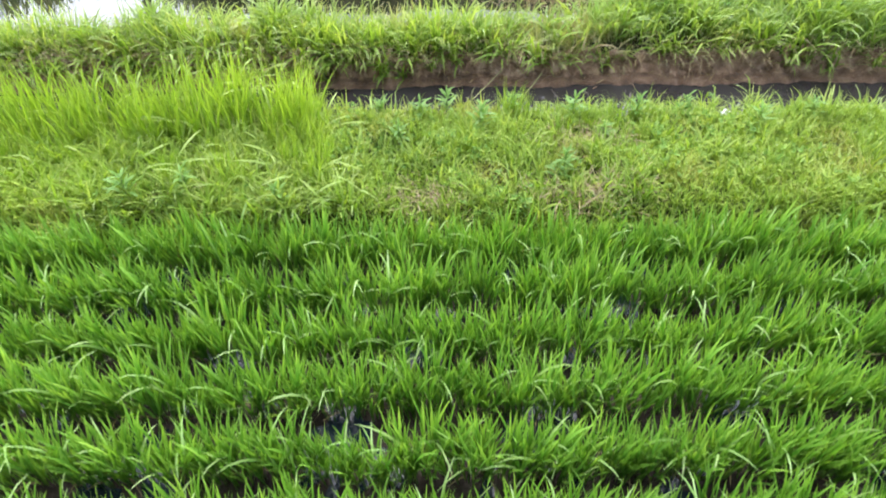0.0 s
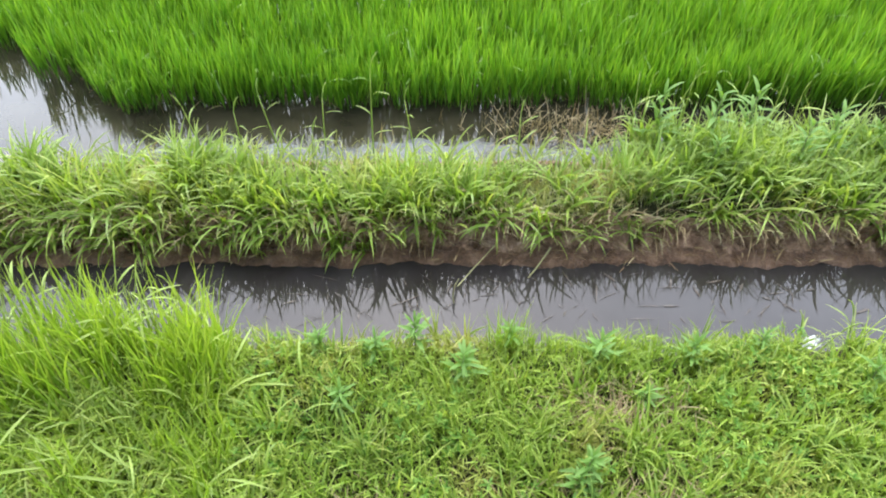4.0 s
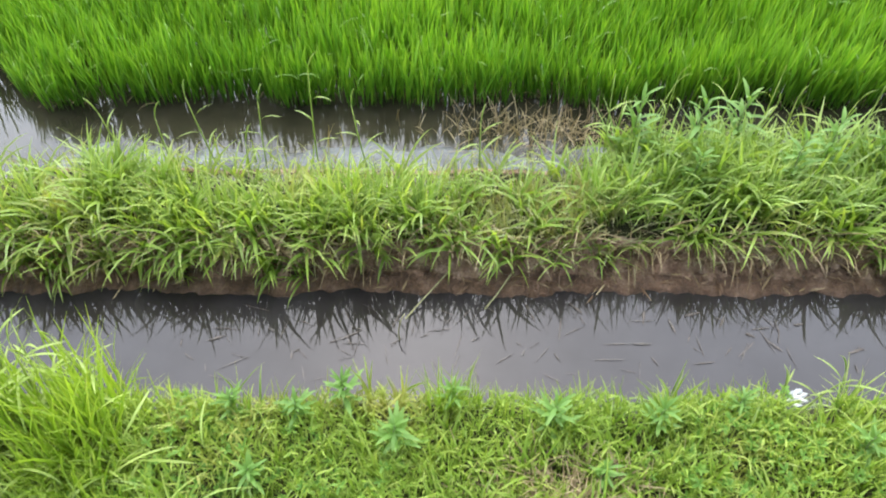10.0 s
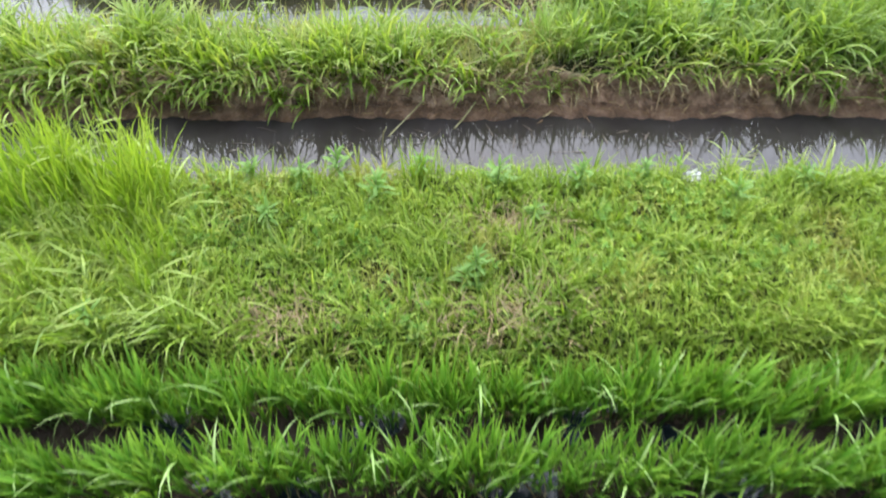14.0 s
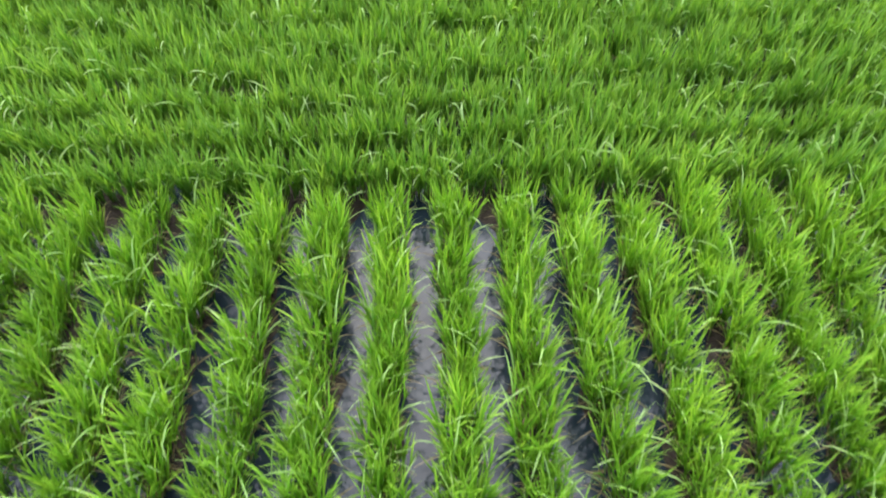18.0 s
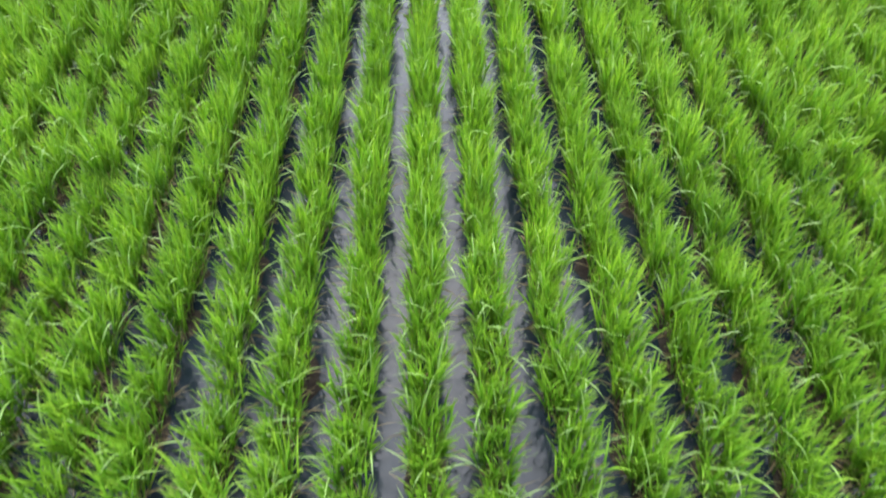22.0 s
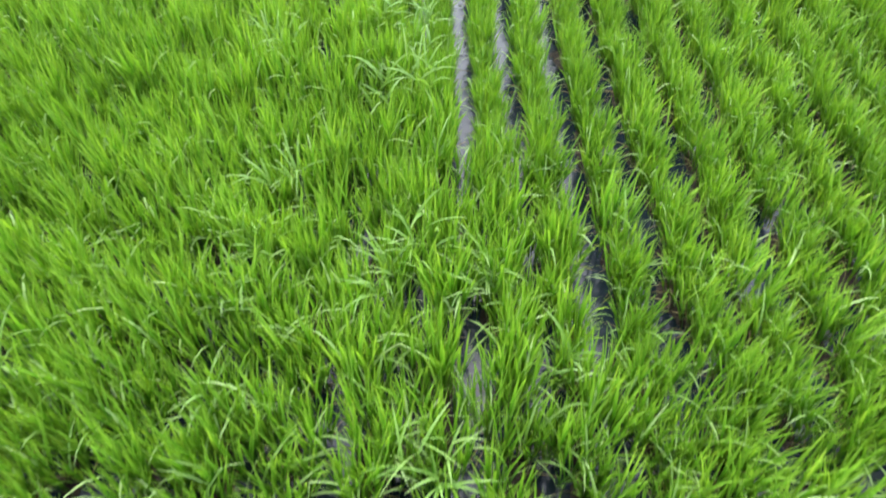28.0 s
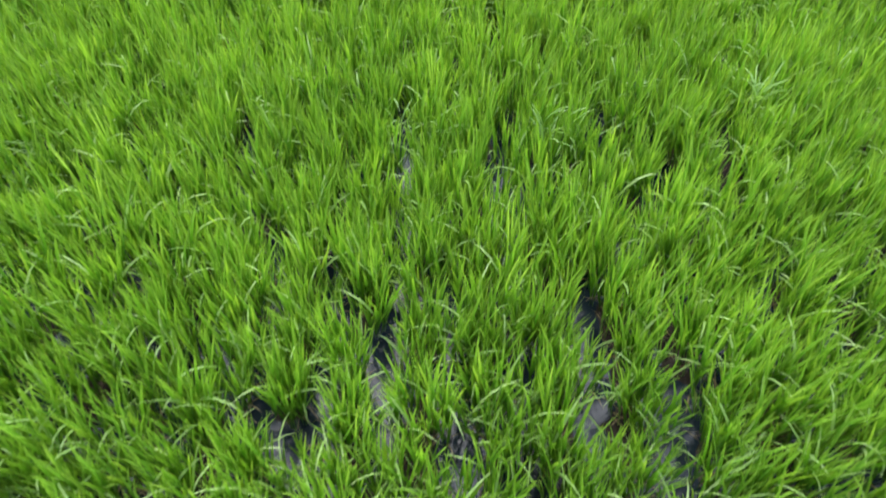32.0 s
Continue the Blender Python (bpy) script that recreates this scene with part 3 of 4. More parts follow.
overhang = [tuft_mesh("grass_tuft", 500 + i, 20, 0.31, 0.5, 1.25, 0.017, GRASS, 0.06, -1.57) for i in range(6)]
leafies = [tuft_mesh("grass_tuft", 510 + i, 24, 0.38, 0.4, 1.2, 0.0185, LEAFY, 0.07) for i in range(6)]
upright = [tuft_mesh("grass_tuft", 520 + i, 20, 0.36, 0.35, 1.2, 0.0185, GRASS, 0.06) for i in range(6)]
talls = [tuft_mesh("tall_grass", 540 + i, 26, 0.50, 0.10, 0.45, 0.0105, TALL, 0.08) for i in range(6)]
pales = [tuft_mesh("pale_tuft", 560 + i, 12, 0.27, 0.45, 1.2, 0.0125, PALE, 0.04) for i in range(4)]


def stand(name, meshes, x, y, s, label, category, group, lift=0.0):
    ob = new(name, meshes[RNG.integers(len(meshes))])
    ob.matrix_basis = pose(x, y, float(ground_z(x, y)) + lift, 0, 0, RNG.uniform(-35, 35)) @ Matrix.Diagonal((s, s, s, 1))
    return tagged(ob, label, category, group)


for x in np.arange(-3.6, 3.7, 0.15):
    if 0.75 < x < 1.25 and RNG.uniform() < 0.6:
        continue
    stand("grass_tuft", overhang, x + RNG.normal(0, 0.05), 3.825 - 0.03 * (x < -0.5) + 0.045 * (0.8 < x < 2.2) + RNG.normal(0, 0.03), RNG.uniform(0.6, 1.1), "arching green grass tuft hanging over the ditch bank", "grass tuft", "overhanging tufts")
for x in np.arange(-3.6, -0.7, 0.13):
    stand("grass_tuft", overhang, x + RNG.normal(0, 0.04), RNG.uniform(3.76, 3.82), RNG.uniform(0.6, 1.0), "matted green grass tuft trailing to the ditch water", "grass tuft", "overhanging tufts")
for x, y, s in ((-0.56, 3.84, 1.3), (-0.4, 3.88, 1.25), (-0.87, 3.85, 1.15), (-1.42, 3.86, 1.2), (1.28, 3.90, 1.0), (1.53, 3.94, 1.2), (-1.82, 3.91, 1.3), (-1.62, 3.86, 1.2), (-1.2, 3.86, 1.2), (-2.05, 3.86, 1.3), (-2.3, 3.86, 1.3), (-2.6, 3.86, 1.3), (-1.05, 3.89, 1.1), (0.05, 3.90, 0.9), (2.0, 3.88, 1.2), (2.3, 3.88, 1.2)):
    stand("grass_tuft", overhang, x, y, s, "large bright grass tuft spilling down the ditch bank", "grass tuft", "overhanging tufts")
for i in range(110):
    x, y = RNG.uniform(-3.6, 3.7), RNG.uniform(3.88, 4.04)
    if x > 0.7:
        y += 0.1
    if 0.05 < x < 0.7 and i % 4:
        continue
    stand("grass_tuft", leafies if x > 0.8 and i % 3 else upright, x, y, RNG.uniform(0.6, 1.0) * (0.85 if x < 0.7 and y > 3.99 else 1.05), "loose green grass tuft on the bank across the ditch", "grass tuft", "far bank tufts")
for i in range(26):
    stand("grass_tuft", upright, RNG.uniform(-3.0, -1.2), RNG.uniform(4.0, 4.22), RNG.uniform(0.85, 1.15), "rank green grass tuft on the far bank's crest", "grass tuft", "far bank tufts")
for i in range(16):
    stand("grass_tuft", upright, RNG.uniform(-1.2, 0.6), RNG.uniform(4.04, 4.2), RNG.uniform(0.55, 0.85), "small green grass tuft on the far bank's crest", "grass tuft", "far bank tufts")
for i in range(30):
    x = RNG.uniform(0.78, 3.6)
    stand("grass_tuft", leafies, x, RNG.uniform(4.05, 4.48), RNG.uniform(0.95, 1.25), "tall leafy blue-green grass tuft on the far bank", "grass tuft", "far bank tufts")
for i in range(76):
    x = -1.14 - 2.4 * RNG.uniform() ** 1.3
    stand("tall_grass", talls, x, 2.95 - 0.42 * RNG.uniform() ** 1.5, RNG.uniform(0.7, 1.12), "tall upright yellow-green grass clump at the ditch edge", "tall grass", "tall grass clumps")
for i in range(54):
    x, y = -0.95 - 2.3 * RNG.uniform() ** 1.2, RNG.uniform(1.97, 2.65)
    stand("pale_tuft", pales, x, y, RNG.uniform(0.6, 1.1), "pale drooping grass tuft in the bank turf", "grass tuft", "pale tufts")


for x, y, s in ((0.03, 2.86, 0.5), (0.1, 2.9, 0.55), (0.16, 2.87, 0.45), (0.07, 2.82, 0.5)):
    stand("tall_grass", talls, x, y, s, "tawny yellow-green grass tuft standing at the ditch edge", "tall grass", "tall grass clumps")
bank_tufts = [tuft_mesh("grass_tuft", 580 + i, 24, 0.24, 0.32, 0.9, 0.012, TURF if i % 2 else GRASS, 0.07) for i in range(6)]
rank_tufts = [tuft_mesh("rank_grass", 600 + i, 26, 0.27, 0.32, 1.1, 0.012, TALL if i % 3 else GRASS, 0.08) for i in range(6)]
for i in range(120):
    x, y = RNG.uniform(-2.6, 2.6), RNG.uniform(1.9, 2.9)
    if abs(x - 1.43) < 0.22 and y > 2.7:
        continue
    stand("turf_tuft", bank_tufts, x, y, RNG.uniform(0.5, 1.1), "small yellow-green grass tuft in the bank turf", "grass tuft", "near bank tufts")
for x in np.arange(-1.0, 3.6, 0.13):
    if abs(x - 1.43) < 0.14:
        continue
    stand("turf_tuft", bank_tufts, x + RNG.normal(0, 0.05), RNG.uniform(2.74, 2.86), RNG.uniform(0.45, 0.85), "yellow-green grass tuft leaning over the ditch edge", "grass tuft", "near bank tufts")
for i in range(120):
    x, y = -0.82 - 2.4 * RNG.uniform() ** 1.1, RNG.uniform(1.95, 2.65)
    stand("rank_grass", rank_tufts, x, y, RNG.uniform(0.65, 1.1), "rank drooping green grass clump on the bank", "grass tuft", "rank grass")


def dead_grass():
    r, b = scatter(2600, -4.2, 4.2, 3.8, 4.3, 41)
    n = len(b)
    v, f, a = blades(b, r.normal(-1.57, 1.3, n), r.uniform(0.10, 0.26, n), r.uniform(0.004, 0.009, n), np.abs(r.normal(0.6, 0.4, n)), np.abs(r.normal(1.0, 0.5, n)), r.uniform(-0.8, 0.8, n), steps=4)
    return mesh_of("dead_grass", v.tolist(), f, [STRAW], a)


tagged(new("dead_grass", dead_grass()), "bleached dead blades tangled in the far bank grass", "dry grass", kind="stuff")


def litter():
    r, b = scatter(2600, -4.2, 4.2, 1.82, 2.25, 42)
    b = b[np.sin(b[:, 0] * 2.6 + 1.2) + r.uniform(-0.6, 0.6, len(b)) > 0.1]
    heap = np.concatenate([r.normal(m, (0.15, 0.07), (190, 2)) for m in LITTER_HEAPS])
    b = np.concatenate([b, np.column_stack([heap, ground_z(heap[:, 0], heap[:, 1]) + r.uniform(0.0, 0.06, len(heap))])])
    n = len(b)
    v, f, a = blades(b, r.uniform(0, 6.283, n), r.uniform(0.05, 0.16, n), r.uniform(0.003, 0.007, n), r.uniform(0.6, 1.4, n), np.abs(r.normal(0.6, 0.4, n)), r.uniform(-0.8, 0.8, n), steps=3)
    return mesh_of("litter", v.tolist(), f, [DRY_STEM], a)


tagged(new("dead_litter", litter()), "brown withered stems matted at the foot of the near bank", "dry grass", kind="stuff")


def bank_roots():
    r = np.random.default_rng(31)
    n = 800
    x = r.uniform(-4, 4, n)
    y = DITCH_FAR + r.uniform(0.10, 0.20, n)
    b = np.stack([x, y, ground_z(x, y) + 0.01], 1)
    v, f, a = blades(b, r.normal(-1.57, 0.7, n), r.uniform(0.05, 0.16, n), r.uniform(0.003, 0.008, n), r.uniform(0.9, 1.6, n), r.uniform(0.6, 1.5, n), r.uniform(-0.8, 0.8, n), steps=4)
    return mesh_of("bank_roots", v.tolist(), f, [ROOT], a)


def paddy_debris():
    r = np.random.default_rng(47)
    n = 380
    x, y = r.normal(0.62, 0.3, n), r.normal(4.78, 0.1, n)
    b = np.stack([x, y, np.full(n, FAR_Z - 0.01)], 1)
    v, f, a = blades(b, r.uniform(0, 6.283, n), r.uniform(0.08, 0.26, n), r.uniform(0.003, 0.007, n), np.abs(r.normal(0.5, 0.5, n)), np.abs(r.normal(0.9, 0.5, n)), r.uniform(-0.8, 0.8, n), steps=4)
    return mesh_of("paddy_debris", v.tolist(), f, [DRY_STEM], a)


tagged(new("withered_grass", paddy_debris()), "brown withered grass standing in water by the far rice", "dry grass", kind="stuff")


def shelf_grass():
    r, b = scatter(900, -2.6, 1.2, 4.24, 4.62, 49)
    b = b[r.uniform(0, 1, len(b)) < 1.3 - (b[:, 1] - 4.2) * 2.6]
    n = len(b)
    v, f, a = blades(b, r.uniform(0, 6.283, n), r.uniform(0.06, 0.2, n), r.uniform(0.004, 0.009, n), np.abs(r.normal(0.35, 0.3, n)), np.abs(r.normal(0.8, 0.5, n)), r.uniform(-0.8, 0.8, n), steps=4)
    return mesh_of("shelf_grass", v.tolist(), f, [FINE], a)


tagged(new("thin_grass", shelf_grass()), "sparse fine grass on pale wet silt beside the far paddy", "grass", kind="stuff")


def hanging_straw():
    r = np.random.default_rng(48)
    n = 1200
    x = np.where(r.uniform(0, 1, n) < 0.55, r.uniform(-3.6, -0.6, n), r.uniform(-0.6, 3.6, n))
    y = DITCH_FAR + r.uniform(0.12, 0.26, n)
    b = np.stack([x, y, ground_z(x, y) + r.uniform(0.0, 0.05, n)], 1)
    v, f, a = blades(b, r.normal(-1.57, 0.9, n), r.uniform(0.08, 0.24, n), r.uniform(0.004, 0.009, n), r.uniform(0.5, 1.4, n), r.uniform(0.6, 1.6, n), r.uniform(-0.8, 0.8, n), steps=4)
    return mesh_of("hanging_straw", v.tolist(), f, [DRY_STEM], a)


tagged(new("hanging_straw", hanging_straw()), "withered tan grass hanging from the cut bank over the ditch", "dry grass", kind="stuff")
def toe_litter():
    r = np.random.default_rng(50)
    n = 420
    x, y = r.uniform(-3.8, 3.8, n), DITCH_FAR + r.uniform(0.0, 0.16, n)
    b = np.stack([x, y, ground_z(x, y) + 0.006], 1)
    v, f, a = blades(b, r.uniform(0, 6.283, n), r.uniform(0.03, 0.12, n), r.uniform(0.004, 0.011, n), r.uniform(1.25, 1.55, n), r.uniform(-0.1, 0.25, n), r.uniform(-0.4, 0.4, n), steps=3)
    return mesh_of("toe_litter", v.tolist(), f, [DRY_STEM, ROOT], a, np.repeat((r.uniform(0, 1, n) < 0.6).astype(int), 3))


tagged(new("bank_litter", toe_litter()), "brown dead leaves and stems lying on the wet foot of the far bank", "dry grass", kind="stuff")
tagged(new("bank_roots", bank_roots()), "dry brown roots and dead grass hanging on the cut bank", "roots", kind="stuff")


for x, y, s in ((-1.45, 2.38, 1.25), (-1.5, 2.3, 1.1), (-1.18, 2.02, 1.1), (-1.28, 2.06, 1.0), (-0.9, 2.0, 0.9), (-1.75, 2.1, 1.1), (-2.1, 2.6, 1.2), (-1.35, 2.6, 1.0), (-1.05, 2.5, 1.0)):
    stand("pale_tuft", pales, x, y, s, "large pale drooping grass tuft near the paddy edge", "grass tuft", "pale tufts")
for x, y in ((-2.1, 4.28), (-1.85, 4.34), (-1.62, 4.3), (-1.5, 4.36), (-1.2, 4.32), (-1.0, 4.28), (-0.8, 4.34), (-0.45, 4.3), (-0.2, 4.34), (0.1, 4.3), (0.35, 4.36), (-2.4, 4.3), (0.6, 4.3)):
    stand("pale_tuft", pales, x + RNG.normal(0, 0.03), y, RNG.uniform(1.1, 1.6), "pale arching grass tuft at the far paddy's edge", "grass tuft", "pale tufts")


# ---- weeds, reeds and litter ----
def leaf_mesh(name, length, width, mat, droop=0.9, fold=0.25, steps=6):
    """A lanceolate leaf along +x, folded at its midrib and drooping."""
    v, a, f = [], [], []
    for k in range(steps + 1):
        s = k / steps
        w = width * 0.5 * (math.sin(math.pi * min(1, s * 0.96 + 0.04)) ** 0.8)
        x, z = length * s, length * (0.25 * s - 0.5 * droop * s * s)
        v += [(x, -w, z + fold * w), (x, 0, z), (x, w, z + fold * w)]
        a += [s] * 3
        if k:
            o = 3 * k
            f += [(o - 3, o, o + 1, o - 2), (o - 2, o + 1, o + 2, o - 1)]
    return mesh_of(name, v, f, [mat], a)


def tube(name, points, radii, mat, sides=6):
    v, f, a = [], [], []
    for k, (p, r) in enumerate(zip(points, radii)):
        for i in range(sides):
            t = 2 * math.pi * i / sides
            v.append((p[0] + r * math.cos(t), p[1] + r * math.sin(t), p[2]))
            a.append(k / (len(points) - 1))
        if k:
            o = sides * (k - 1)
            f += [(o + i, o + (i + 1) % sides, o + sides + (i + 1) % sides, o + sides + i) for i in range(sides)]
    f.append(tuple(range(len(v) - sides, len(v))))
    return mesh_of(name, v, f, [mat], a)


weed_leaves = [leaf_mesh("leaf", l, w, WEED, d) for l, w, d in ((0.095, 0.017, 0.6), (0.08, 0.016, 0.9), (0.11, 0.018, 0.8))]
weed_stem = tube("stem", [(0, 0, -0.02), (0.004, 0.002, 0.08), (0.0, 0.006, 0.16), (0.006, 0.004, 0.22)], [0.004, 0.0035, 0.003, 0.0015], STEM)


def weed(x, y, s, tall=1.0):
    w = empty("weed_plant", (x, y, float(ground_z(x, y))), "leafy blue-green weed with narrow pointed leaves in the grass", "weed", "bank weeds")
    part("stem", weed_stem, w, Matrix.Diagonal((s, s, s * tall, 1)), "thin green stem")
    for k in range(22):
        h = (0.05 + 0.17 * k / 21) * s * tall
        m = pose(0.003 * s, 0.003 * s, h, 0, RNG.uniform(-62, -8), k * 137.5 + RNG.normal(0, 12)) @ Matrix.Scale(s * RNG.uniform(0.75, 1.15) * (1.1 - 0.4 * k / 21), 4)
        part("leaf", weed_leaves[RNG.integers(3)], w, m)


for x, y, s in ((-0.48, 2.8, 1.0), (-0.32, 2.88, 1.1), (-0.12, 2.68, 1.25), (0.44, 2.76, 1.2), (0.82, 2.76, 1.1), (1.52, 2.66, 1.05), (0.32, 2.25, 1.1), (-0.6, 2.55, 0.9),
                (0.59, 2.56, 0.8), (-0.72, 2.83, 0.9), (1.13, 2.83, 0.9), (1.88, 2.78, 1.0), (0.08, 2.86, 0.9), (-2.02, 2.05, 1.2), (-1.72, 2.1, 1.1), (-1.22, 2, 1.0), (0.08, 1.96, 0.8), (0.28, 2.2, 0.9), (2.38, 2.49, 1.0)):
    weed(x, y, s * 0.95, 0.75)
for x, y, s in ((1.03, 4.39, 1.6), (1.33, 4.34, 1.7), (1.58, 4.44, 1.6), (1.98, 4.25, 1.5), (2.28, 4.3, 1.6), (1.78, 4.15, 1.4), (2.58, 4.15, 1.5), (1.28, 4.1, 1.2), (2.88, 4.34, 1.5)):
    weed(x, y, s, 1.15)

# flowering grasses with nodding heads
head_mesh = tube("seed_head", [(0.0, 0, 0.0), (0.008, 0, 0.03), (0.02, 0, 0.058), (0.036, 0, 0.08), (0.055, 0, 0.09)], [0.0015, 0.0035, 0.0042, 0.003, 0.001], PALE, 7)
reed_leaf = leaf_mesh("leaf", 0.16, 0.012, PALE, 1.2, 0.3, 8)


def reed(x, y, h, turn, lean=3.0, head=1.0, label="slender pale grass stalk with a nodding seed head"):
    r = empty("grass_stalk", (x, y, float(ground_z(x, y))), label, "grass stalk", "grass stalks")
    r.rotation_euler = (radians(RNG.normal(0, lean)), radians(RNG.normal(0, lean)), radians(turn))
    part("stem", tube("stem", [(0, 0, -0.02), (0.004, 0, h * 0.4), (0.012, 0, h * 0.75), (0.02, 0, h)], [0.0045, 0.004, 0.003, 0.002], PALE), r)
    if head:
        part("seed_head", head_mesh, r, pose(0.02, 0, h - 0.004) @ Matrix.Scale(head, 4), "feathery pale seed head")
    for k in range(3):
        z = h * (0.35 + 0.2 * k)
        part("leaf", reed_leaf, r, pose(0.006 * (k + 1), 0, z, 0, -35, k * 150 + RNG.uniform(-30, 30)) @ Matrix.Scale(RNG.uniform(0.7, 1.0), 4))


reed(-0.61, 4.36, 0.66, 20)
reed(-1.34, 4.29, 0.42, 10)
for x, y, h in ((0.91, 4.42, 0.42), (1.09, 4.52, 0.5), (1.47, 4.5, 0.48), (1.64, 4.46, 0.42), (1.97, 4.34, 0.40), (2.21, 4.36, 0.42), (2.48, 4.39, 0.4), (-0.97, 4.34, 0.33)):
    reed(x, y, h, RNG.uniform(0, 360), 8.0)
for x, y, h in ((-1.34, 2.92, 0.4), (-1.62, 2.92, 0.45), (-1.92, 2.9, 0.42), (-1.47, 2.86, 0.4), (-2.22, 2.92, 0.44), (1.46, 2.92, 0.16), (1.56, 2.91, 0.18), (1.33, 2.92, 0.15)):
    reed(x, y, h, RNG.uniform(0, 360), 8.0)

for i in range(18):
    reed(-1.2 - 1.4 * RNG.uniform() ** 1.3, RNG.uniform(2.7, 2.94), RNG.uniform(0.3, 0.46), RNG.uniform(0, 360), 9.0, 0.7, "pale green grass stalk with broad flag leaves at the ditch edge")
for x, y, h in ((1.72, 4.5, 0.5), (1.9, 4.55, 0.46), (2.1, 4.5, 0.5), (2.3, 4.52, 0.46), (2.55, 4.5, 0.48), (1.2, 4.5, 0.5), (0.98, 4.5, 0.46), (-0.35, 4.4, 0.42), (-0.9, 4.4, 0.44), (-1.15, 4.4, 0.46), (-1.6, 4.36, 0.44), (0.25, 4.4, 0.36)):
    reed(x, y, h, RNG.uniform(0, 360), 8.0, 0.9)

# fallen dry blades
fallen = [leaf_mesh("dry_blade", l, w, PALE, d, 0.2, 8) for l, w, d in ((0.2, 0.009, 1.0), (0.15, 0.008, 1.3), (0.23, 0.010, 0.9), (0.17, 0.008, 1.6))]
for i in range(46):
    x, y = -0.7 - 1.9 * RNG.uniform() ** 1.2, RNG.uniform(1.95, 2.85)
    ob = new("dry_blade", fallen[RNG.integers(4)])
    ob.matrix_basis = pose(x, y, float(ground_z(x, y)) + RNG.uniform(0.10, 0.24), RNG.uniform(-30, 30), RNG.uniform(-35, 0), RNG.uniform(-60, 240))
    tagged(ob, "pale arched grass blade caught in the bank growth", "dry blade", "fallen blades")


def twig(points, r):
    ob = new("twig", tube("twig", [(p[0] - points[0][0], p[1] - points[0][1], p[2] - points[0][2]) for p in points], [r] * (len(points) - 1) + [r * 0.5], STRAW, 5))
    ob.location = points[0]
    tagged(ob, "thin pale dead twig dipping into the ditch", "twig", "ditch twigs")


twig([(0.38, 3.72, -0.02), (0.3, 3.62, -0.07), (0.23, 3.54, -0.1), (0.18, 3.49, -0.12)], 0.005)
twig([(0.08, 3.72, 0.0), (-0.04, 3.6, -0.06), (-0.15, 3.47, -0.1), (-0.16, 3.39, -0.11)], 0.004)
twig([(-0.14, 3.37, -0.12), (-0.15, 3.39, -0.05), (-0.14, 3.4, 0.02), (-0.12, 3.41, 0.06)], 0.003)

floaters = [leaf_mesh("floating_leaf", l, w, WET_LEAF, 0.0, 0.05, 4) for l, w in ((0.09, 0.012), (0.05, 0.012), (0.13, 0.008))]
for x, y, t in ((0.91, 3.36, 0), (1.37, 3.29, 40), (1.48, 3.4, 150), (1.12, 3.42, 100), (0.58, 3.38, 80), (0.4, 3.29, 60), (1.87, 3.31, 20), (0.71, 3.53, 130), (-0.18, 3.45, 70), (-0.43, 3.37, 30), (1.68, 3.47, 10), (-0.72, 3.42, 140), (1.18, 3.52, 15), (1.33, 3.45, 60), (0.48, 3.49, 110), (0.18, 3.37, 40), (0.98, 3.47, 75), (1.58, 3.32, 130), (-1.02, 3.37, 20), (-0.62, 3.27, 95)):
    ob = new("floating_leaf", floaters[RNG.integers(3)])
    ob.matrix_basis = pose(x, y, DITCH_Z + 0.004, 0, 14, t)
    tagged(ob, "dark wet leaf floating on the ditch water", "leaf", "floating leaves")


strands = [leaf_mesh("floating_leaf", l, w, WET_LEAF, 0.0, 0.05, 5) for l, w in ((0.11, 0.006), (0.07, 0.008), (0.15, 0.005))]
for i in range(84):
    x, y = RNG.uniform(-0.9, 2.2) if i % 3 else RNG.uniform(-1.3, 0.3), RNG.uniform(3.14, 3.58)
    ob = new("floating_leaf", strands[RNG.integers(3)])
    ob.matrix_basis = pose(x, y, DITCH_Z + 0.003, 0, 13, RNG.uniform(0, 360)) @ Matrix.Scale(RNG.uniform(0.5, 1.0), 4)
    tagged(ob, "thin dark strand of dead grass adrift in the ditch", "leaf", "floating leaves")


def scrap():
    """A crumpled scrap of thin white plastic."""
    r = np.random.default_rng(5)
    n = 9
    v = [(0.07 * (i / 8 - 0.5), 0.05 * (j / 8 - 0.5), 0.03 * math.sin(i * 1.3) * math.cos(j * 0.9) + r.uniform(-0.008, 0.008) + 0.02) for j in range(n) for i in range(n)]
    f = [(j * n + i, j * n + i + 1, j * n + i + n + 1, j * n + i + n) for j in range(n - 1) for i in range(n - 1)]
    ob = new("plastic_scrap", mesh_of("plastic_scrap", v, f, [SCRAP], smooth=False))
    ob.modifiers.new("thick", "SOLIDIFY").thickness = 0.002
    ob.matrix_basis = pose(1.43, 2.965, 0.093, 30, 10, 30) @ Matrix.Scale(1.05, 4)
    tagged(ob, "crumpled scrap of white plastic caught in the ditch-side grass", "litter")


scrap()
for x, y, s in ((1.38, 2.8, 0.5), (1.47, 2.77, 0.55)):
    stand("turf_tuft", bank_tufts, x, y, s, "small green grass tuft in front of a plastic scrap", "grass tuft", "near bank tufts")
for i in range(46):
    x, y = -1.0 - 2.3 * RNG.uniform() ** 1.2, RNG.uniform(2.12, 2.6)
    stand("tall_grass", talls, x, y, RNG.uniform(0.42, 0.72), "loose upright yellow-green grass clump on the bank", "tall grass", "tall grass clumps")

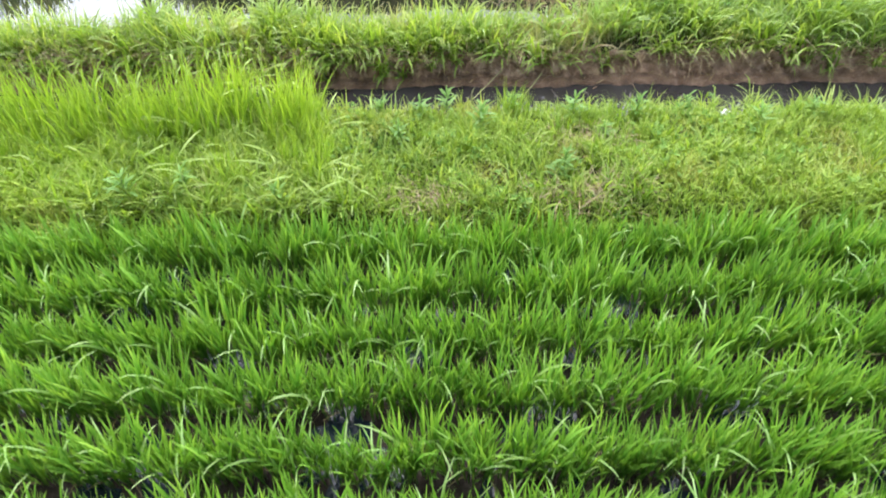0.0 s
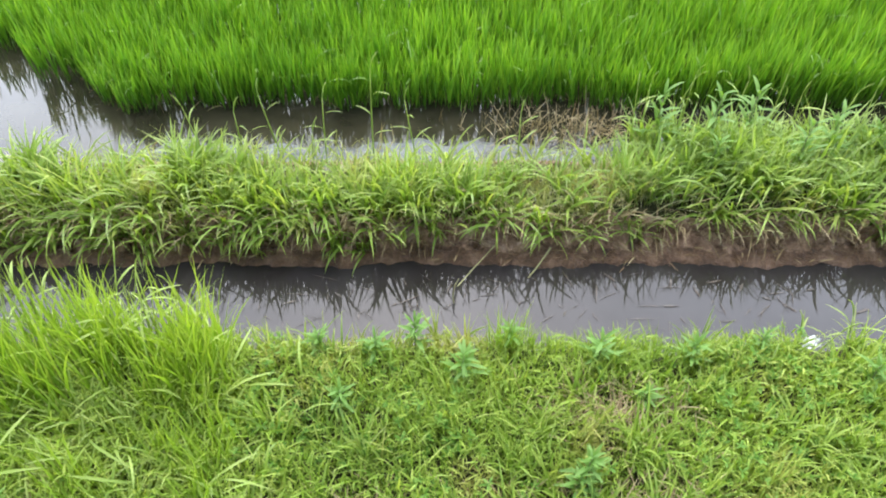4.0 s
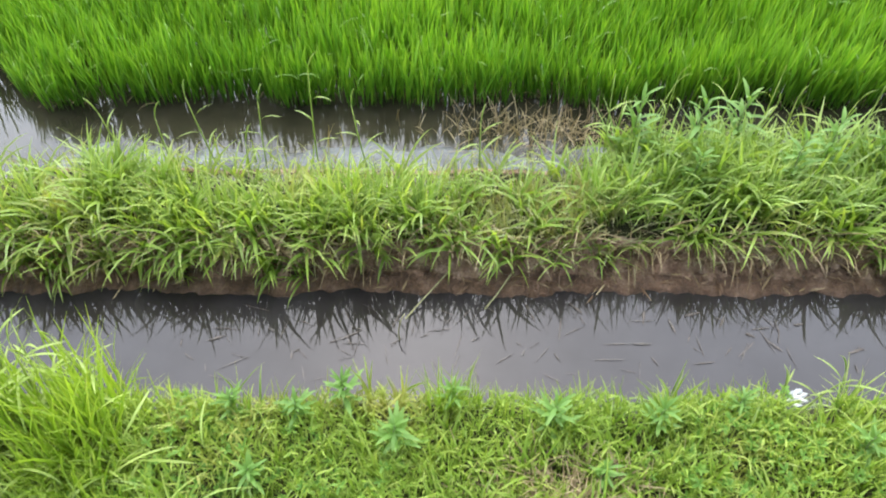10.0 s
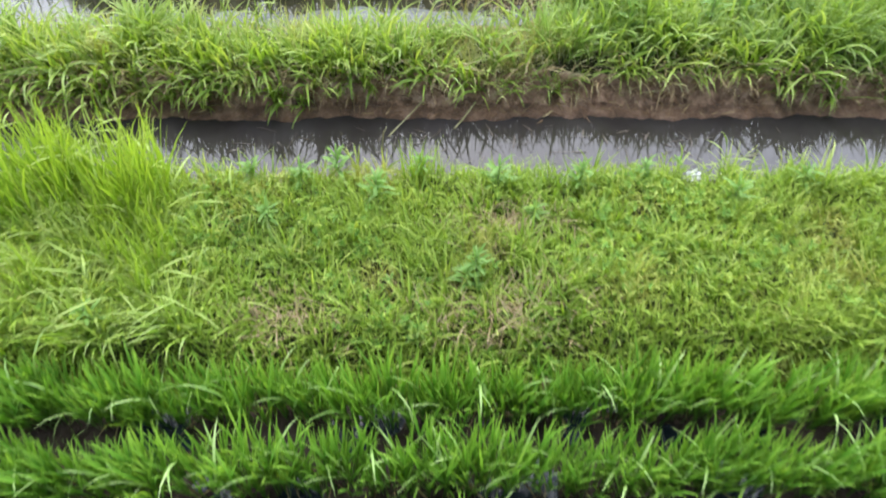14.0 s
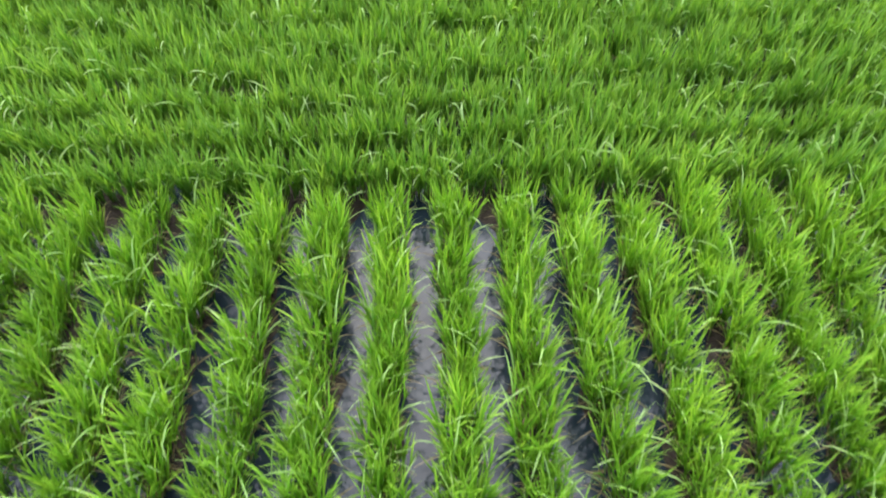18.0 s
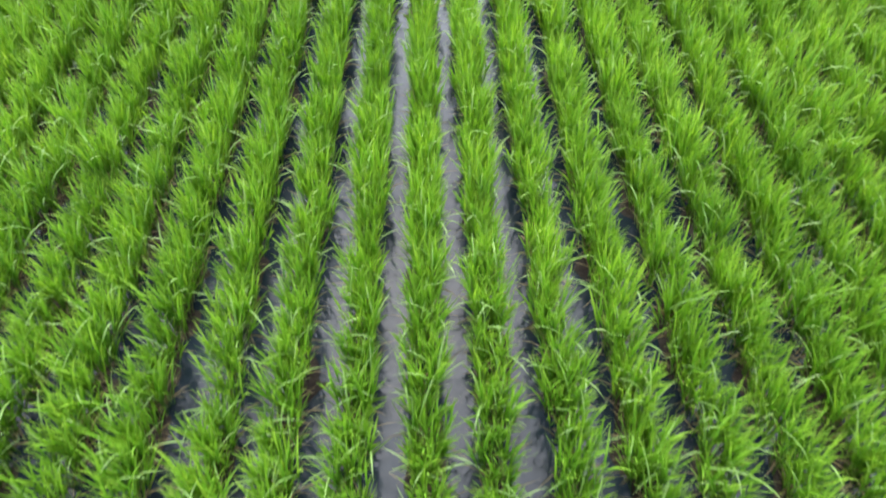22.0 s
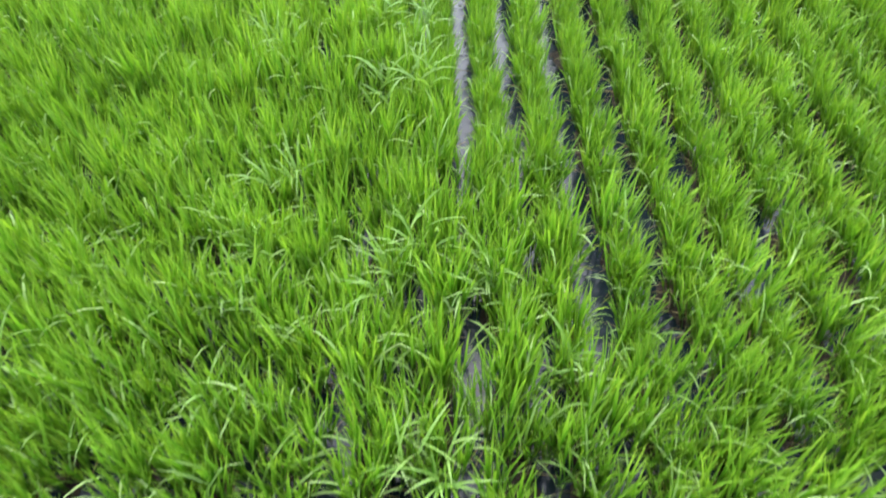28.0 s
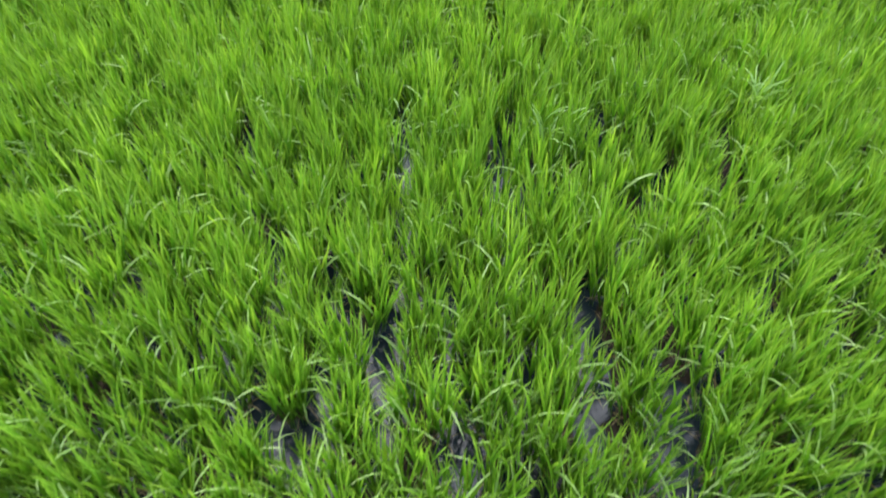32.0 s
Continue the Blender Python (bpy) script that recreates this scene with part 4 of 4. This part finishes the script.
# weedy grasses standing among the rice
def barnyard_mesh(seed):
    """A weed grass: a few upright stalks whose long leaves arch over above the rice."""
    r = np.random.default_rng(seed)
    n, k = 5, 4
    t = r.uniform(0, 6.283, n)
    foot = np.stack([0.03 * np.cos(t), 0.03 * np.sin(t), np.full(n, -0.02)], 1)
    lean, tall = r.uniform(0.03, 0.2, n), r.uniform(0.26, 0.38, n)
    tip = foot + tall[:, None] * np.stack([np.cos(t) * np.sin(lean), np.sin(t) * np.sin(lean), np.cos(lean)], 1)
    m = np.repeat(np.arange(n), k)
    root = foot[m] + (tip - foot)[m] * r.uniform(0.6, 1.0, n * k)[:, None]
    v, f, a = blades(np.concatenate([foot, root]), np.concatenate([t, r.uniform(0, 6.283, n * k)]), np.concatenate([tall, r.uniform(0.13, 0.24, n * k)]), np.concatenate([np.full(n, 0.007), r.uniform(0.009, 0.014, n * k)]),
                     np.concatenate([lean, r.uniform(0.3, 0.8, n * k)]), np.concatenate([np.zeros(n), r.uniform(0.7, 1.5, n * k)]), r.uniform(-0.8, 0.8, n + n * k), steps=5)
    return mesh_of("barnyard_grass", v.tolist(), f, [BARNYARD], a)


weed_tufts = [barnyard_mesh(620 + i) for i in range(5)]
for x, y, s in ((-0.97, -8.29, 1), (-0.99, -8.89, 1.1), (-1.24, -8.89, 1), (-0.87, -8.56, 1), (-0.31, -9.02, 1.1), (-1.17, -9.64, 1.1), (-0.3, -9.68, 1.1), (-0.89, -8.88, 1), (-0.5, -9.42, 1.1), (-0.19, -9.38, 1), (-1.4, -7.59, 0.9), (-1.53, -8.88, 1),
                (-0.53, -10.2, 1.2), (-0.24, -10.1, 1.2), (-0.98, -10.92, 1.1), (-0.26, -11.4, 1.2), (-0.43, -11.62, 1.1), (0.33, -12.02, 1), (0.04, -11.6, 1), (-0.2, -10.7, 1), (-1.14, -11.64, 1), (-0.2, -12.55, 1.2), (-1.05, -11.38, 1), (-1.03, -12.24, 1), (-1.8, -11.51, 1), (-1.99, -12.11, 1.2), (1.2, -13.78, 1.1), (-0.01, -14.05, 1.1), (-0.83, -13.99, 1)):
    ob = new("barnyard_grass", weed_tufts[RNG.integers(5)])
    ob.matrix_basis = pose(x, y, 0.0, 0, 0, RNG.uniform(0, 360)) @ Matrix.Scale(s * 1.05, 4)
    tagged(ob, "pale drooping weed grass standing among the rice", "weed grass", "weeds in the rice")
